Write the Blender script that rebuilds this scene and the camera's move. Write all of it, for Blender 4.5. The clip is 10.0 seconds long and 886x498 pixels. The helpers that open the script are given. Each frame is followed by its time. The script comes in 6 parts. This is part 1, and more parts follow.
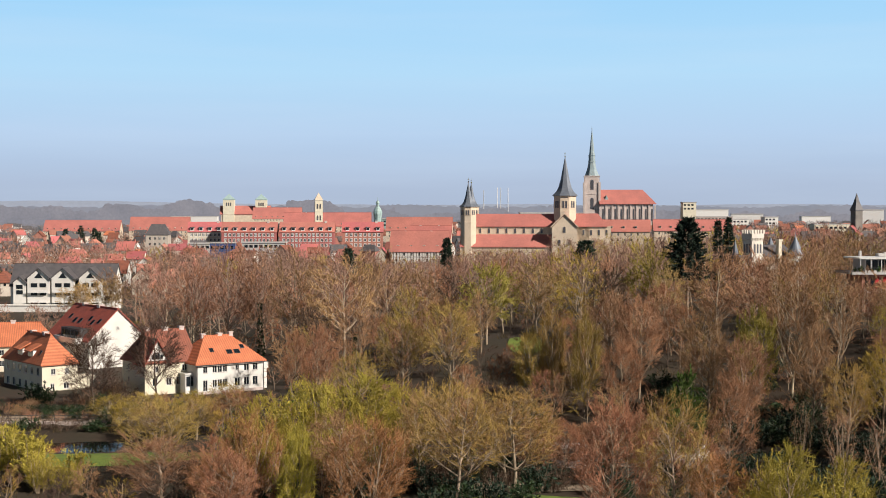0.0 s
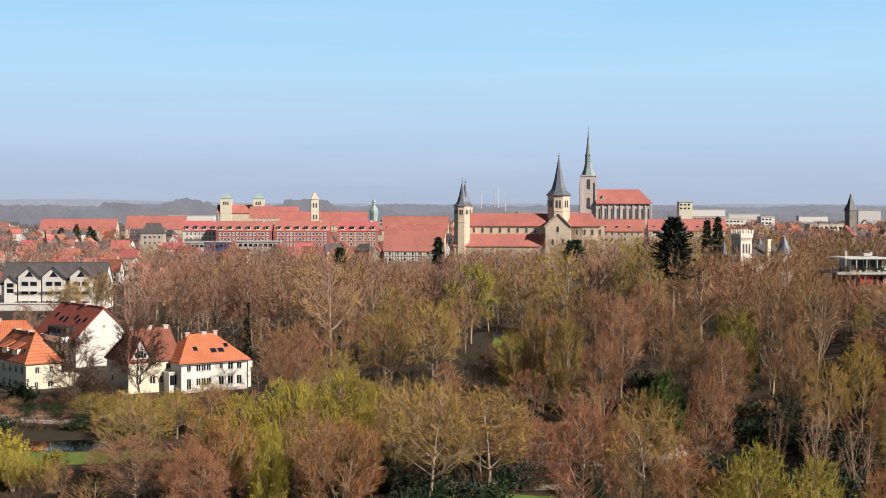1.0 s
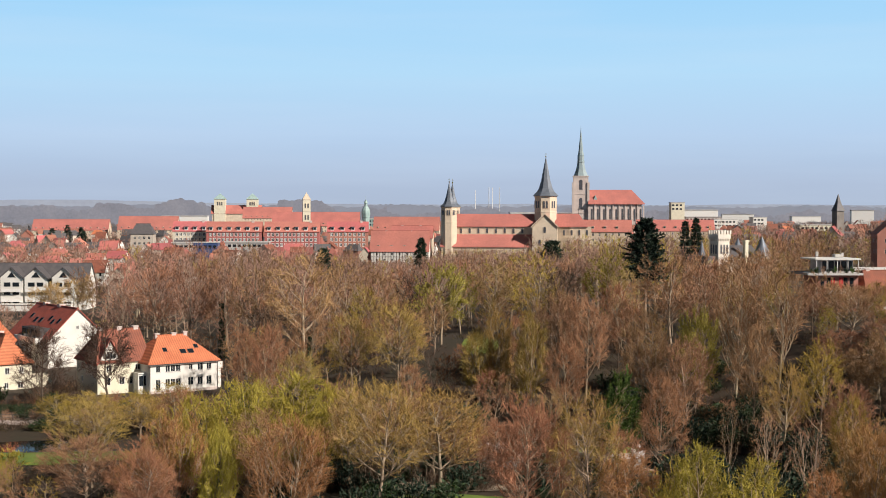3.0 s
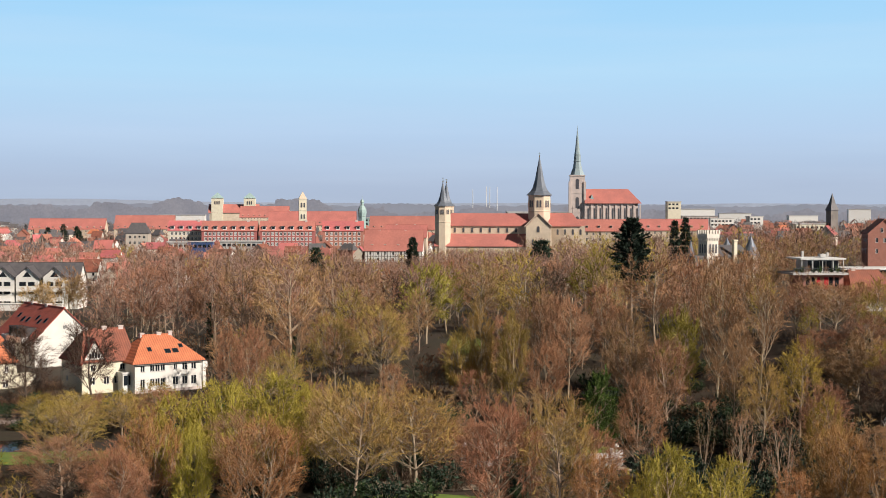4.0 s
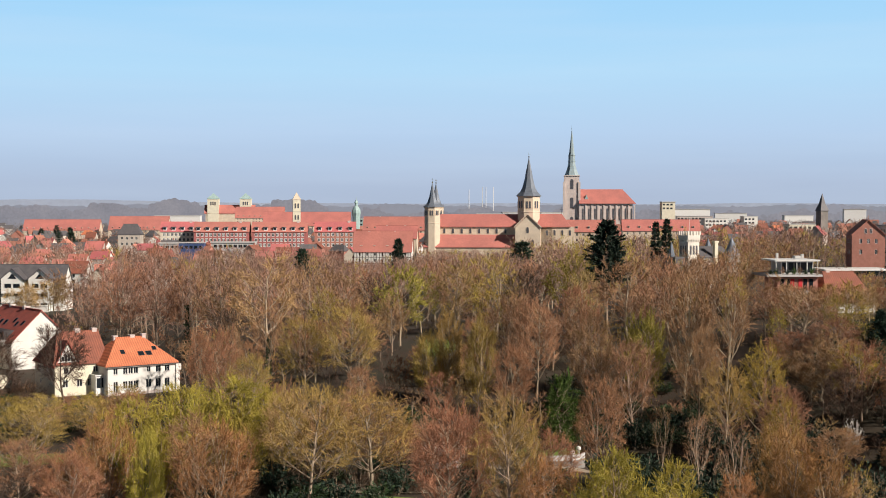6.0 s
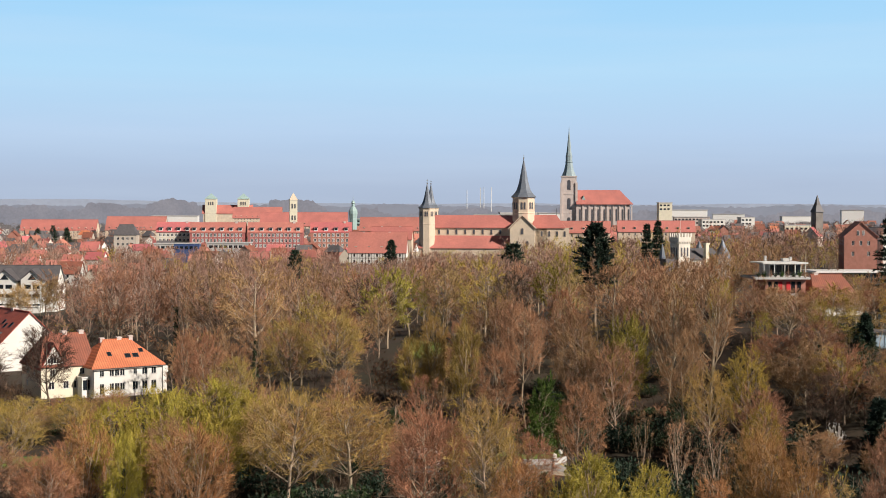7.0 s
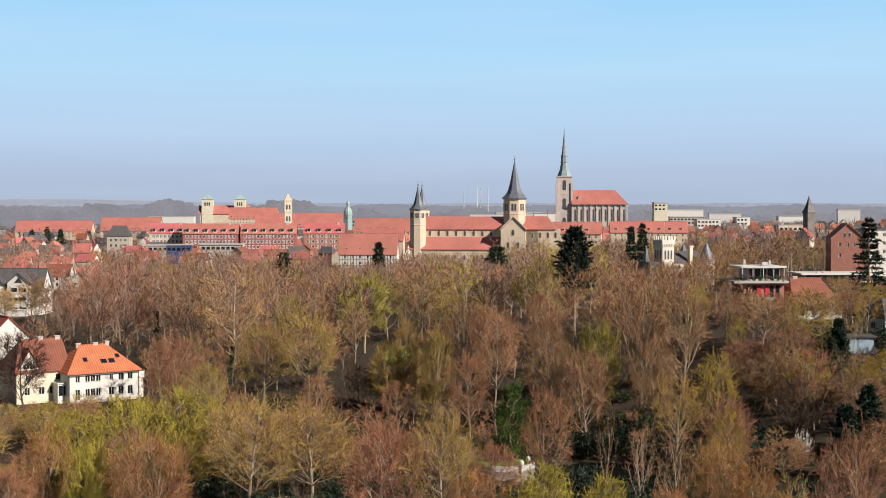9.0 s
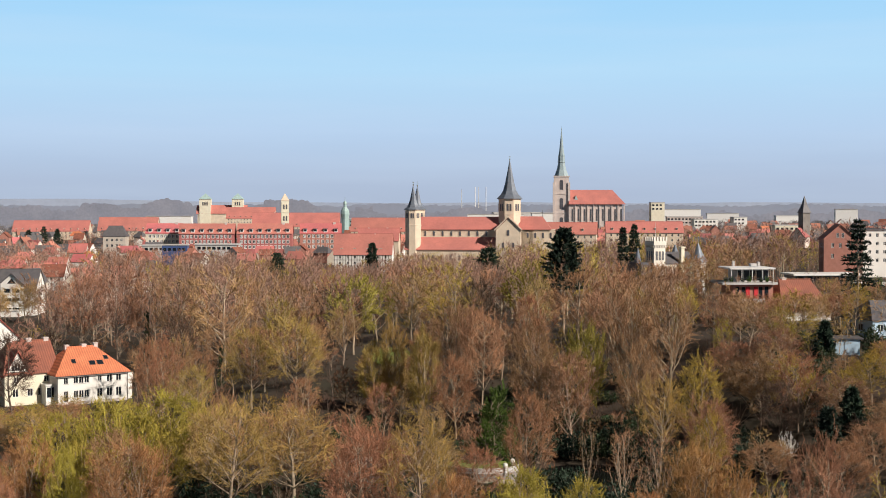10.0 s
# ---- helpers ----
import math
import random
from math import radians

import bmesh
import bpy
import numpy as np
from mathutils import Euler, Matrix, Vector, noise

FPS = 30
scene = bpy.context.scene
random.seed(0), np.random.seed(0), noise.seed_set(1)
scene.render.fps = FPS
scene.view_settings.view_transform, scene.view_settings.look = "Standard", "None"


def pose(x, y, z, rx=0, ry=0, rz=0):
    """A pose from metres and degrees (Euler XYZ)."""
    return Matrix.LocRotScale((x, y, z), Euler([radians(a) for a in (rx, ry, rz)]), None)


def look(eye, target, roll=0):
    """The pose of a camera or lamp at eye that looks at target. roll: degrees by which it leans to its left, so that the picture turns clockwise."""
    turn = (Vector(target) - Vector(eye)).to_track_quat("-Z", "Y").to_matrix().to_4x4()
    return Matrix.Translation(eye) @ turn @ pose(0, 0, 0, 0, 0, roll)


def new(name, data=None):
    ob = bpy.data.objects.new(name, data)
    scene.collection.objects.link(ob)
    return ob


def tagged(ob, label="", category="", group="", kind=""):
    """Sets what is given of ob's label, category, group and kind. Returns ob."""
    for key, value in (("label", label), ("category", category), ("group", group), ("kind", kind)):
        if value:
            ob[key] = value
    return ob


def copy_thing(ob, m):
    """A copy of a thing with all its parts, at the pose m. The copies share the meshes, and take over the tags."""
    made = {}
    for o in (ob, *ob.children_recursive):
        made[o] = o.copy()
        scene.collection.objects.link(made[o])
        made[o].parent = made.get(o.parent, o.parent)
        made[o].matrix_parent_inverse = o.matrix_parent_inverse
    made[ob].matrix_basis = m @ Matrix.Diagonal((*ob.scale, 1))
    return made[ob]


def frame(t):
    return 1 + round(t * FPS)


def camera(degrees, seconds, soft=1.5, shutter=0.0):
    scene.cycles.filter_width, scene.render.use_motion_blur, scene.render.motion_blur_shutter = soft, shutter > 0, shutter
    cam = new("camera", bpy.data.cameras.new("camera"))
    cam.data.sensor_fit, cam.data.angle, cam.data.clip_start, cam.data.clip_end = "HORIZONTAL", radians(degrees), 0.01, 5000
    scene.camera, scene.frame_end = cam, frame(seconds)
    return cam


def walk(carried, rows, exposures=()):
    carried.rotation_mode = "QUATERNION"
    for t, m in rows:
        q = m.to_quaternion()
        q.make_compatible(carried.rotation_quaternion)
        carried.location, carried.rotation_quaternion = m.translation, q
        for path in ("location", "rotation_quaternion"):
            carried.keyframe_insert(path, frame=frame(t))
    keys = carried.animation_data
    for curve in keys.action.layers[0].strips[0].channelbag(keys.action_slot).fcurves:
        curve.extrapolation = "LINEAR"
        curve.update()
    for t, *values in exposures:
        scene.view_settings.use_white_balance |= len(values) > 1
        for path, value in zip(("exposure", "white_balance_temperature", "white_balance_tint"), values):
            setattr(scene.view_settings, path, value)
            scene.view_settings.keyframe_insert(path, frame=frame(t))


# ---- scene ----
cam = camera(36.0, 10.0, soft=0.95)
PATH = [
    (0, (2.022, 1.46, 36.875), (2.005, 3.459, 36.819), 0.0),
    (0.5, (3.55, 1.366, 36.885), (3.533, 3.365, 36.829), 0.0),
    (1, (5.162, 1.274, 36.869), (5.146, 3.273, 36.812), 0.1),
    (1.5, (6.635, 1.099, 36.936), (6.62, 3.099, 36.879), 0.1),
    (2, (8.222, 0.928, 36.963), (8.207, 2.928, 36.906), 0.1),
    (2.5, (9.621, 0.686, 36.981), (9.607, 2.685, 36.925), 0.1),
    (4, (14.219, -0.02, 37.245), (14.207, 1.979, 37.187), 0.1),
    (4.5, (15.697, -0.266, 37.278), (15.685, 1.733, 37.22), 0.1),
    (5, (17.226, -0.525, 37.347), (17.214, 1.474, 37.29), 0.1),
    (5.5, (18.552, -0.761, 37.548), (18.54, 1.238, 37.49), 0.0),
    (7, (22.533, -0.907, 38.314), (22.522, 1.093, 38.256), 0.1),
    (7.5, (23.706, -0.832, 38.612), (23.695, 1.167, 38.553), 0.0),
    (8, (25.067, -0.877, 38.919), (25.055, 1.122, 38.86), 0.0),
    (8.5, (26.263, -0.866, 39.17), (26.252, 1.133, 39.111), 0.0),
    (9, (27.506, -0.825, 39.49), (27.495, 1.174, 39.431), 0.0),
    (9.5, (28.666, -0.931, 39.747), (28.655, 1.068, 39.688), 0.0),
    (10, (29.825, -1.1, 39.991), (29.815, 0.899, 39.931), 0.0),
]
walk(cam, [(t, look(eye, target, roll)) for t, eye, target, roll in PATH])

import collections

# ---- light ----
SUN_AZ, SUN_EL = radians(124), radians(32)   # azimuth clockwise from +y
sun_dir = Vector((math.sin(SUN_AZ) * math.cos(SUN_EL), math.cos(SUN_AZ) * math.cos(SUN_EL), math.sin(SUN_EL)))
sun = new("sun", bpy.data.lights.new("sun", "SUN"))
sun.data.energy, sun.data.angle, sun.data.color = 6.2, radians(0.6), (1.0, 0.905, 0.815)
sun.matrix_world = look((0, 0, 200), Vector((0, 0, 200)) - sun_dir)

world = bpy.data.worlds.new("sky")
scene.world = world
world.use_nodes = True
wt = world.node_tree
wt.nodes.clear()
w_out = wt.nodes.new("ShaderNodeOutputWorld")
w_bg = wt.nodes.new("ShaderNodeBackground")
w_sky = wt.nodes.new("ShaderNodeTexSky")
w_sky.sky_type, w_sky.sun_disc = "NISHITA", False
w_sky.sun_elevation, w_sky.sun_rotation = SUN_EL, SUN_AZ
w_sky.altitude, w_sky.air_density, w_sky.dust_density, w_sky.ozone_density = 100, 1.0, 0.6, 3.0
w_geo = wt.nodes.new("ShaderNodeTexCoord")
w_sep = wt.nodes.new("ShaderNodeSeparateXYZ")
w_ramp = wt.nodes.new("ShaderNodeValToRGB")
w_mix = wt.nodes.new("ShaderNodeMix")
w_mix.data_type = "RGBA"
w_fac = wt.nodes.new("ShaderNodeMapRange")
w_fac.inputs["From Min"].default_value, w_fac.inputs["From Max"].default_value = 0.15, 0.2
w_fac.interpolation_type = "SMOOTHSTEP"
w_pos = wt.nodes.new("ShaderNodeMapRange")
w_pos.inputs["From Min"].default_value, w_pos.inputs["From Max"].default_value = 0.0, 0.2
wt.links.new(w_geo.outputs["Generated"], w_sep.inputs[0])
wt.links.new(w_sep.outputs["Z"], w_fac.inputs["Value"])
wt.links.new(w_sep.outputs["Z"], w_pos.inputs["Value"])
wt.links.new(w_pos.outputs[0], w_ramp.inputs[0])
SKY_GAIN = 1 / 0.11
HAZE = ((0.0, (0.42, 0.50, 0.645)), (0.10, (0.44, 0.535, 0.70)), (0.28, (0.48, 0.645, 0.86)), (0.5, (0.46, 0.72, 0.95)), (0.78, (0.36, 0.67, 0.965)))
while len(w_ramp.color_ramp.elements) < len(HAZE):
    w_ramp.color_ramp.elements.new(0.5)
for el, (p, c) in zip(w_ramp.color_ramp.elements, HAZE):
    el.position, el.color = p, (*c, 1)
w_gain = wt.nodes.new("ShaderNodeVectorMath")
w_gain.operation = "SCALE"
w_gain.inputs["Scale"].default_value = SKY_GAIN
# faint veils of high cloud
w_map = wt.nodes.new("ShaderNodeMapping")
w_map.inputs["Scale"].default_value = (2.2, 2.2, 26.0)
w_veil = wt.nodes.new("ShaderNodeTexNoise")
w_veil.inputs["Scale"].default_value, w_veil.inputs["Detail"].default_value = 1.6, 5.0
w_vr = wt.nodes.new("ShaderNodeMapRange")
w_vr.inputs["From Min"].default_value, w_vr.inputs["From Max"].default_value, w_vr.inputs["To Max"].default_value = 0.45, 0.85, 0.22
w_vm = wt.nodes.new("ShaderNodeMix")
w_vm.data_type = "RGBA"
w_vm.inputs["B"].default_value = (0.66, 0.78, 0.93, 1)
wt.links.new(w_geo.outputs["Generated"], w_map.inputs["Vector"])
wt.links.new(w_map.outputs[0], w_veil.inputs["Vector"])
wt.links.new(w_veil.outputs["Fac"], w_vr.inputs["Value"])
wt.links.new(w_vr.outputs[0], w_vm.inputs["Factor"])
wt.links.new(w_ramp.outputs[0], w_vm.inputs["A"])
wt.links.new(w_vm.outputs["Result"], w_gain.inputs[0])
wt.links.new(w_fac.outputs[0], w_mix.inputs["Factor"])
wt.links.new(w_gain.outputs[0], w_mix.inputs["A"])
w_zen = wt.nodes.new("ShaderNodeVectorMath")
w_zen.operation = "SCALE"
w_zen.inputs["Scale"].default_value = 0.12
wt.links.new(w_sky.outputs[0], w_zen.inputs[0])
wt.links.new(w_zen.outputs[0], w_mix.inputs["B"])
wt.links.new(w_mix.outputs["Result"], w_bg.inputs["Color"])
wt.links.new(w_bg.outputs[0], w_out.inputs[0])
w_bg.inputs["Strength"].default_value = 0.11
scene.view_settings.exposure = 0.0

# ---- materials ----


def material(name, a, b=None, scale=3.0, rough=0.85, metal=0.0, bump=0.0, spread=0.0, detail=5.0, fine=0.12, speck=0.0, ribs=0.0):
    """A surface between colours a and b in patches about 1/scale m wide, with fine grain; spread varies it from thing to thing."""
    m = bpy.data.materials.new(name)
    m.use_nodes = True
    t = m.node_tree
    p = t.nodes["Principled BSDF"]
    p.inputs["Roughness"].default_value, p.inputs["Metallic"].default_value = rough, metal
    b = b or tuple(v * 0.8 for v in a)
    co = t.nodes.new("ShaderNodeNewGeometry")
    n1 = t.nodes.new("ShaderNodeTexNoise")
    n1.inputs["Scale"].default_value, n1.inputs["Detail"].default_value = scale, detail
    n2 = t.nodes.new("ShaderNodeTexNoise")
    n2.inputs["Scale"].default_value, n2.inputs["Detail"].default_value = scale * 9, 2
    for n in (n1, n2):
        t.links.new(co.outputs["Position"], n.inputs["Vector"])
    r = t.nodes.new("ShaderNodeMapRange")
    r.inputs["From Min"].default_value, r.inputs["From Max"].default_value = 0.32, 0.68
    t.links.new(n1.outputs["Fac"], r.inputs["Value"])
    mx = t.nodes.new("ShaderNodeMix")
    mx.data_type = "RGBA"
    mx.inputs["A"].default_value, mx.inputs["B"].default_value = (*a, 1), (*b, 1)
    t.links.new(r.outputs[0], mx.inputs["Factor"])
    out = mx.outputs["Result"]
    hsv = t.nodes.new("ShaderNodeHueSaturation")
    t.links.new(out, hsv.inputs["Color"])
    v1 = t.nodes.new("ShaderNodeMapRange")
    v1.inputs["To Min"].default_value, v1.inputs["To Max"].default_value = 1 - fine, 1 + fine
    t.links.new(n2.outputs["Fac"], v1.inputs["Value"])
    val = v1.outputs[0]
    if spread:
        oi = t.nodes.new("ShaderNodeObjectInfo")
        v2 = t.nodes.new("ShaderNodeMapRange")
        v2.inputs["To Min"].default_value, v2.inputs["To Max"].default_value = 1 - spread, 1 + spread
        t.links.new(oi.outputs["Random"], v2.inputs["Value"])
        mu = t.nodes.new("ShaderNodeMath")
        mu.operation = "MULTIPLY"
        t.links.new(val, mu.inputs[0])
        t.links.new(v2.outputs[0], mu.inputs[1])
        val = mu.outputs[0]
        h2 = t.nodes.new("ShaderNodeMath")
        h2.operation = "MULTIPLY_ADD"
        h2.inputs[1].default_value, h2.inputs[2].default_value = 0.045 * min(1, spread * 3), 0.5 - 0.0225 * min(1, spread * 3)
        wn = t.nodes.new("ShaderNodeTexWhiteNoise")
        wn.noise_dimensions = "1D"
        t.links.new(oi.outputs["Random"], wn.inputs["W"])
        t.links.new(wn.outputs["Value"], h2.inputs[0])
        t.links.new(h2.outputs[0], hsv.inputs["Hue"])
    if speck:
        isl = t.nodes.new("ShaderNodeMapRange")
        isl.inputs["To Min"].default_value, isl.inputs["To Max"].default_value = 1 - speck, 1 + speck
        t.links.new(co.outputs["Random Per Island"], isl.inputs["Value"])
        m3 = t.nodes.new("ShaderNodeMath")
        m3.operation = "MULTIPLY"
        t.links.new(val, m3.inputs[0])
        t.links.new(isl.outputs[0], m3.inputs[1])
        val = m3.outputs[0]
    if ribs:
        oc = t.nodes.new("ShaderNodeTexCoord")
        wv = t.nodes.new("ShaderNodeTexWave")
        wv.inputs["Scale"].default_value, wv.inputs["Distortion"].default_value = 0.314 / ribs, 0.4
        m4 = t.nodes.new("ShaderNodeMapRange")
        m4.inputs["To Min"].default_value, m4.inputs["To Max"].default_value = 0.78, 1.12
        m5 = t.nodes.new("ShaderNodeMath")
        m5.operation = "MULTIPLY"
        t.links.new(oc.outputs["Object"], wv.inputs["Vector"])
        t.links.new(wv.outputs["Fac"], m4.inputs["Value"])
        t.links.new(val, m5.inputs[0])
        t.links.new(m4.outputs[0], m5.inputs[1])
        val = m5.outputs[0]
    t.links.new(val, hsv.inputs["Value"])
    t.links.new(hsv.outputs["Color"], p.inputs["Base Color"])
    if bump:
        bp = t.nodes.new("ShaderNodeBump")
        bp.inputs["Strength"].default_value, bp.inputs["Distance"].default_value = 0.6, bump
        t.links.new(n2.outputs["Fac"], bp.inputs["Height"])
        t.links.new(bp.outputs[0], p.inputs["Normal"])
    return m


def glass(name):
    m = bpy.data.materials.new(name)
    m.use_nodes = True
    p = m.node_tree.nodes["Principled BSDF"]
    p.inputs["Base Color"].default_value = (0.015, 0.02, 0.025, 1)
    p.inputs["Roughness"].default_value = 0.06
    return m


M = {
    "ground": material("leaf_litter", (0.045, 0.026, 0.015), (0.030, 0.026, 0.012), 0.09, 0.95, bump=0.05, fine=0.3),
    "lawn": material("lawn_grass", (0.17, 0.23, 0.03), (0.11, 0.17, 0.025), 0.3, 0.95, bump=0.04, fine=0.3),
    "water": material("pond_water", (0.006, 0.007, 0.007), (0.01, 0.01, 0.009), 0.2, 0.05),
    "path": material("gravel_path", (0.36, 0.29, 0.21), (0.26, 0.20, 0.14), 0.8, 0.95, bump=0.02),
    "white": material("white_render", (0.74, 0.715, 0.66), (0.66, 0.635, 0.58), 0.35, 0.9, fine=0.05),
    "cream": material("cream_render", (0.74, 0.68, 0.52), (0.66, 0.60, 0.46), 0.35, 0.9, fine=0.05),
    "townwall": material("town_plaster", (0.62, 0.55, 0.46), (0.50, 0.42, 0.35), 0.2, 0.9, spread=0.3),
    "brick": material("red_brick", (0.45, 0.20, 0.15), (0.37, 0.165, 0.12), 0.8, 0.9, bump=0.01),
    "tile": material("orange_clay_tile", (0.60, 0.195, 0.09), (0.49, 0.15, 0.07), 0.5, 0.8, bump=0.05, fine=0.32, ribs=0.5),
    "tile_old": material("weathered_clay_tile", (0.30, 0.10, 0.06), (0.20, 0.075, 0.05), 0.5, 0.85, bump=0.03, fine=0.25, ribs=0.5),
    "tile_town": material("town_roof_tile", (0.47, 0.16, 0.12), (0.36, 0.13, 0.11), 0.08, 0.85, spread=0.3, fine=0.2),
    # roof red of the farther buildings, made pinker for haze
    "tile_far": material("hazed_red_tile", (0.50, 0.175, 0.14), (0.40, 0.145, 0.12), 0.12, 0.9, fine=0.2, spread=0.05),
    "leadglass": material("leaded_glass", (0.09, 0.09, 0.10), (0.07, 0.07, 0.08), 0.5, 0.4),
    "tile_red": material("dark_red_pantile", (0.50, 0.12, 0.08), (0.36, 0.09, 0.065), 0.4, 0.8, bump=0.03, fine=0.25, ribs=0.5),
    "mauve": material("mauve_brick", (0.44, 0.15, 0.135), (0.35, 0.115, 0.105), 0.3, 0.9, fine=0.15),
    "slate": material("dark_slate", (0.085, 0.08, 0.085), (0.12, 0.11, 0.11), 0.6, 0.6, fine=0.2),
    "stone": material("sandstone", (0.70, 0.575, 0.43), (0.58, 0.475, 0.36), 0.25, 0.92, bump=0.02, fine=0.12),
    "stone_grey": material("grey_stone", (0.62, 0.53, 0.48), (0.52, 0.44, 0.40), 0.2, 0.92, fine=0.15),
    "stone_old": material("dark_old_stone", (0.24, 0.215, 0.19), (0.17, 0.155, 0.14), 0.3, 0.95, fine=0.15),
    "spire_copper": material("dull_blue_green_copper", (0.24, 0.31, 0.33), (0.30, 0.37, 0.38), 0.3, 0.6),
    "copper": material("green_copper", (0.30, 0.42, 0.40), (0.36, 0.48, 0.45), 0.3, 0.6),
    "lead": material("blue_grey_lead", (0.13, 0.15, 0.18), (0.19, 0.21, 0.24), 0.3, 0.5, 0.2),
    "frame": material("white_frame", (0.78, 0.76, 0.72), (0.7, 0.68, 0.64), 2, 0.5),
    "timber": material("dark_timber", (0.07, 0.045, 0.03), (0.05, 0.035, 0.025), 1, 0.8),
    "concrete": material("pale_concrete", (0.55, 0.53, 0.50), (0.44, 0.42, 0.40), 0.3, 0.9),
    "metal": material("dark_metal", (0.08, 0.085, 0.09), (0.12, 0.12, 0.12), 1, 0.4, 0.6),
    "red": material("red_blind", (0.55, 0.03, 0.035), (0.48, 0.025, 0.03), 1, 0.8),
    "gold": material("gilt_metal", (0.7, 0.5, 0.15), (0.6, 0.42, 0.12), 1, 0.3, 1.0),
    "navy": material("navy_cladding", (0.05, 0.09, 0.22), (0.04, 0.07, 0.17), 0.3, 0.4),
    "bluewall": material("pale_blue_render", (0.42, 0.55, 0.66), (0.36, 0.48, 0.58), 0.5, 0.9),
    "glass": glass("window_glass"),
    # far woods and ridge: the blue of distance haze is mixed into the colour
    "wood_far": material("hazed_far_woods", (0.25, 0.285, 0.36), (0.28, 0.305, 0.38), 0.01, 1.0, fine=0.06),
    "hill": material("hazed_far_hill", (0.27, 0.31, 0.39), (0.24, 0.28, 0.36), 0.004, 1.0),
    "bark": material("grey_brown_bark", (0.24, 0.18, 0.125), (0.40, 0.305, 0.215), 0.7, 0.95, fine=0.3, spread=0.15),
    "bark_pale": material("pale_bark", (0.50, 0.40, 0.28), (0.36, 0.28, 0.20), 0.7, 0.95, fine=0.3, spread=0.15),
    "twig_brown": material("brown_twigs", (0.395, 0.215, 0.108), (0.28, 0.15, 0.077), 0.3, 0.95, spread=0.22, speck=0.25),
    "twig_red": material("reddish_twigs", (0.39, 0.185, 0.095), (0.295, 0.14, 0.072), 0.3, 0.95, spread=0.1, speck=0.25),
    "twig_tan": material("tan_twigs", (0.45, 0.295, 0.12), (0.345, 0.22, 0.09), 0.3, 0.95, spread=0.18, speck=0.25),
    "twig_olive": material("olive_budding_twigs", (0.38, 0.27, 0.045), (0.28, 0.20, 0.035), 0.3, 0.95, spread=0.2, speck=0.4),
    "twig_gold": material("golden_budding_twigs", (0.42, 0.285, 0.075), (0.315, 0.21, 0.058), 0.3, 0.95, spread=0.15, speck=0.25),
    "twig_rust": material("rust_twigs", (0.44, 0.222, 0.08), (0.33, 0.165, 0.062), 0.3, 0.95, spread=0.15, speck=0.25),
    "leaf_yellow": material("yellow_green_buds", (0.43, 0.345, 0.05), (0.32, 0.26, 0.04), 0.4, 0.9, spread=0.1, speck=0.2),
    "leaf_green": material("fresh_green_leaves", (0.09, 0.15, 0.02), (0.055, 0.10, 0.015), 0.4, 0.9, spread=0.2, speck=0.4),
    "ivy": material("dark_ivy", (0.03, 0.055, 0.014), (0.018, 0.035, 0.01), 0.6, 0.6, spread=0.2, speck=0.4),
    "needle": material("dark_needles", (0.022, 0.045, 0.022), (0.014, 0.028, 0.016), 0.5, 0.8, spread=0.2, speck=0.5),
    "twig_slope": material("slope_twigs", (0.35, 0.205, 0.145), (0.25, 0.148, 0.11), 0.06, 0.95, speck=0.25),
    # twigs greyed to imitate haze over the farthest trees
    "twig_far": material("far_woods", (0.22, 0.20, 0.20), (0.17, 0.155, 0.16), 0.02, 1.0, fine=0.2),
    # woods edge beyond the town, lightened and blued to carry haze
    "wood_near": material("hazed_near_woods", (0.225, 0.24, 0.295), (0.275, 0.285, 0.34), 0.03, 1.0, fine=0.2),
    "brush": material("dark_brush", (0.10, 0.055, 0.028), (0.06, 0.05, 0.02), 0.2, 1.0, speck=0.4),
    "bark_dark": material("dark_bark", (0.085, 0.06, 0.045), (0.12, 0.085, 0.06), 0.7, 0.95, fine=0.3),
    "twig_dark": material("dark_twigs", (0.10, 0.058, 0.036), (0.075, 0.045, 0.03), 0.3, 0.95, spread=0.15, speck=0.4),
    "leaf_lime": material("olive_lime_buds", (0.31, 0.25, 0.045), (0.23, 0.185, 0.035), 0.4, 0.9, spread=0.12, speck=0.25),
    "stone_pale": material("pale_limestone", (0.74, 0.68, 0.58), (0.62, 0.57, 0.49), 0.4, 0.9, fine=0.08),
    "blossom": material("white_blossom", (0.75, 0.72, 0.68), (0.6, 0.57, 0.52), 1, 0.9, speck=0.2),
}

# ---- mesh helpers ----


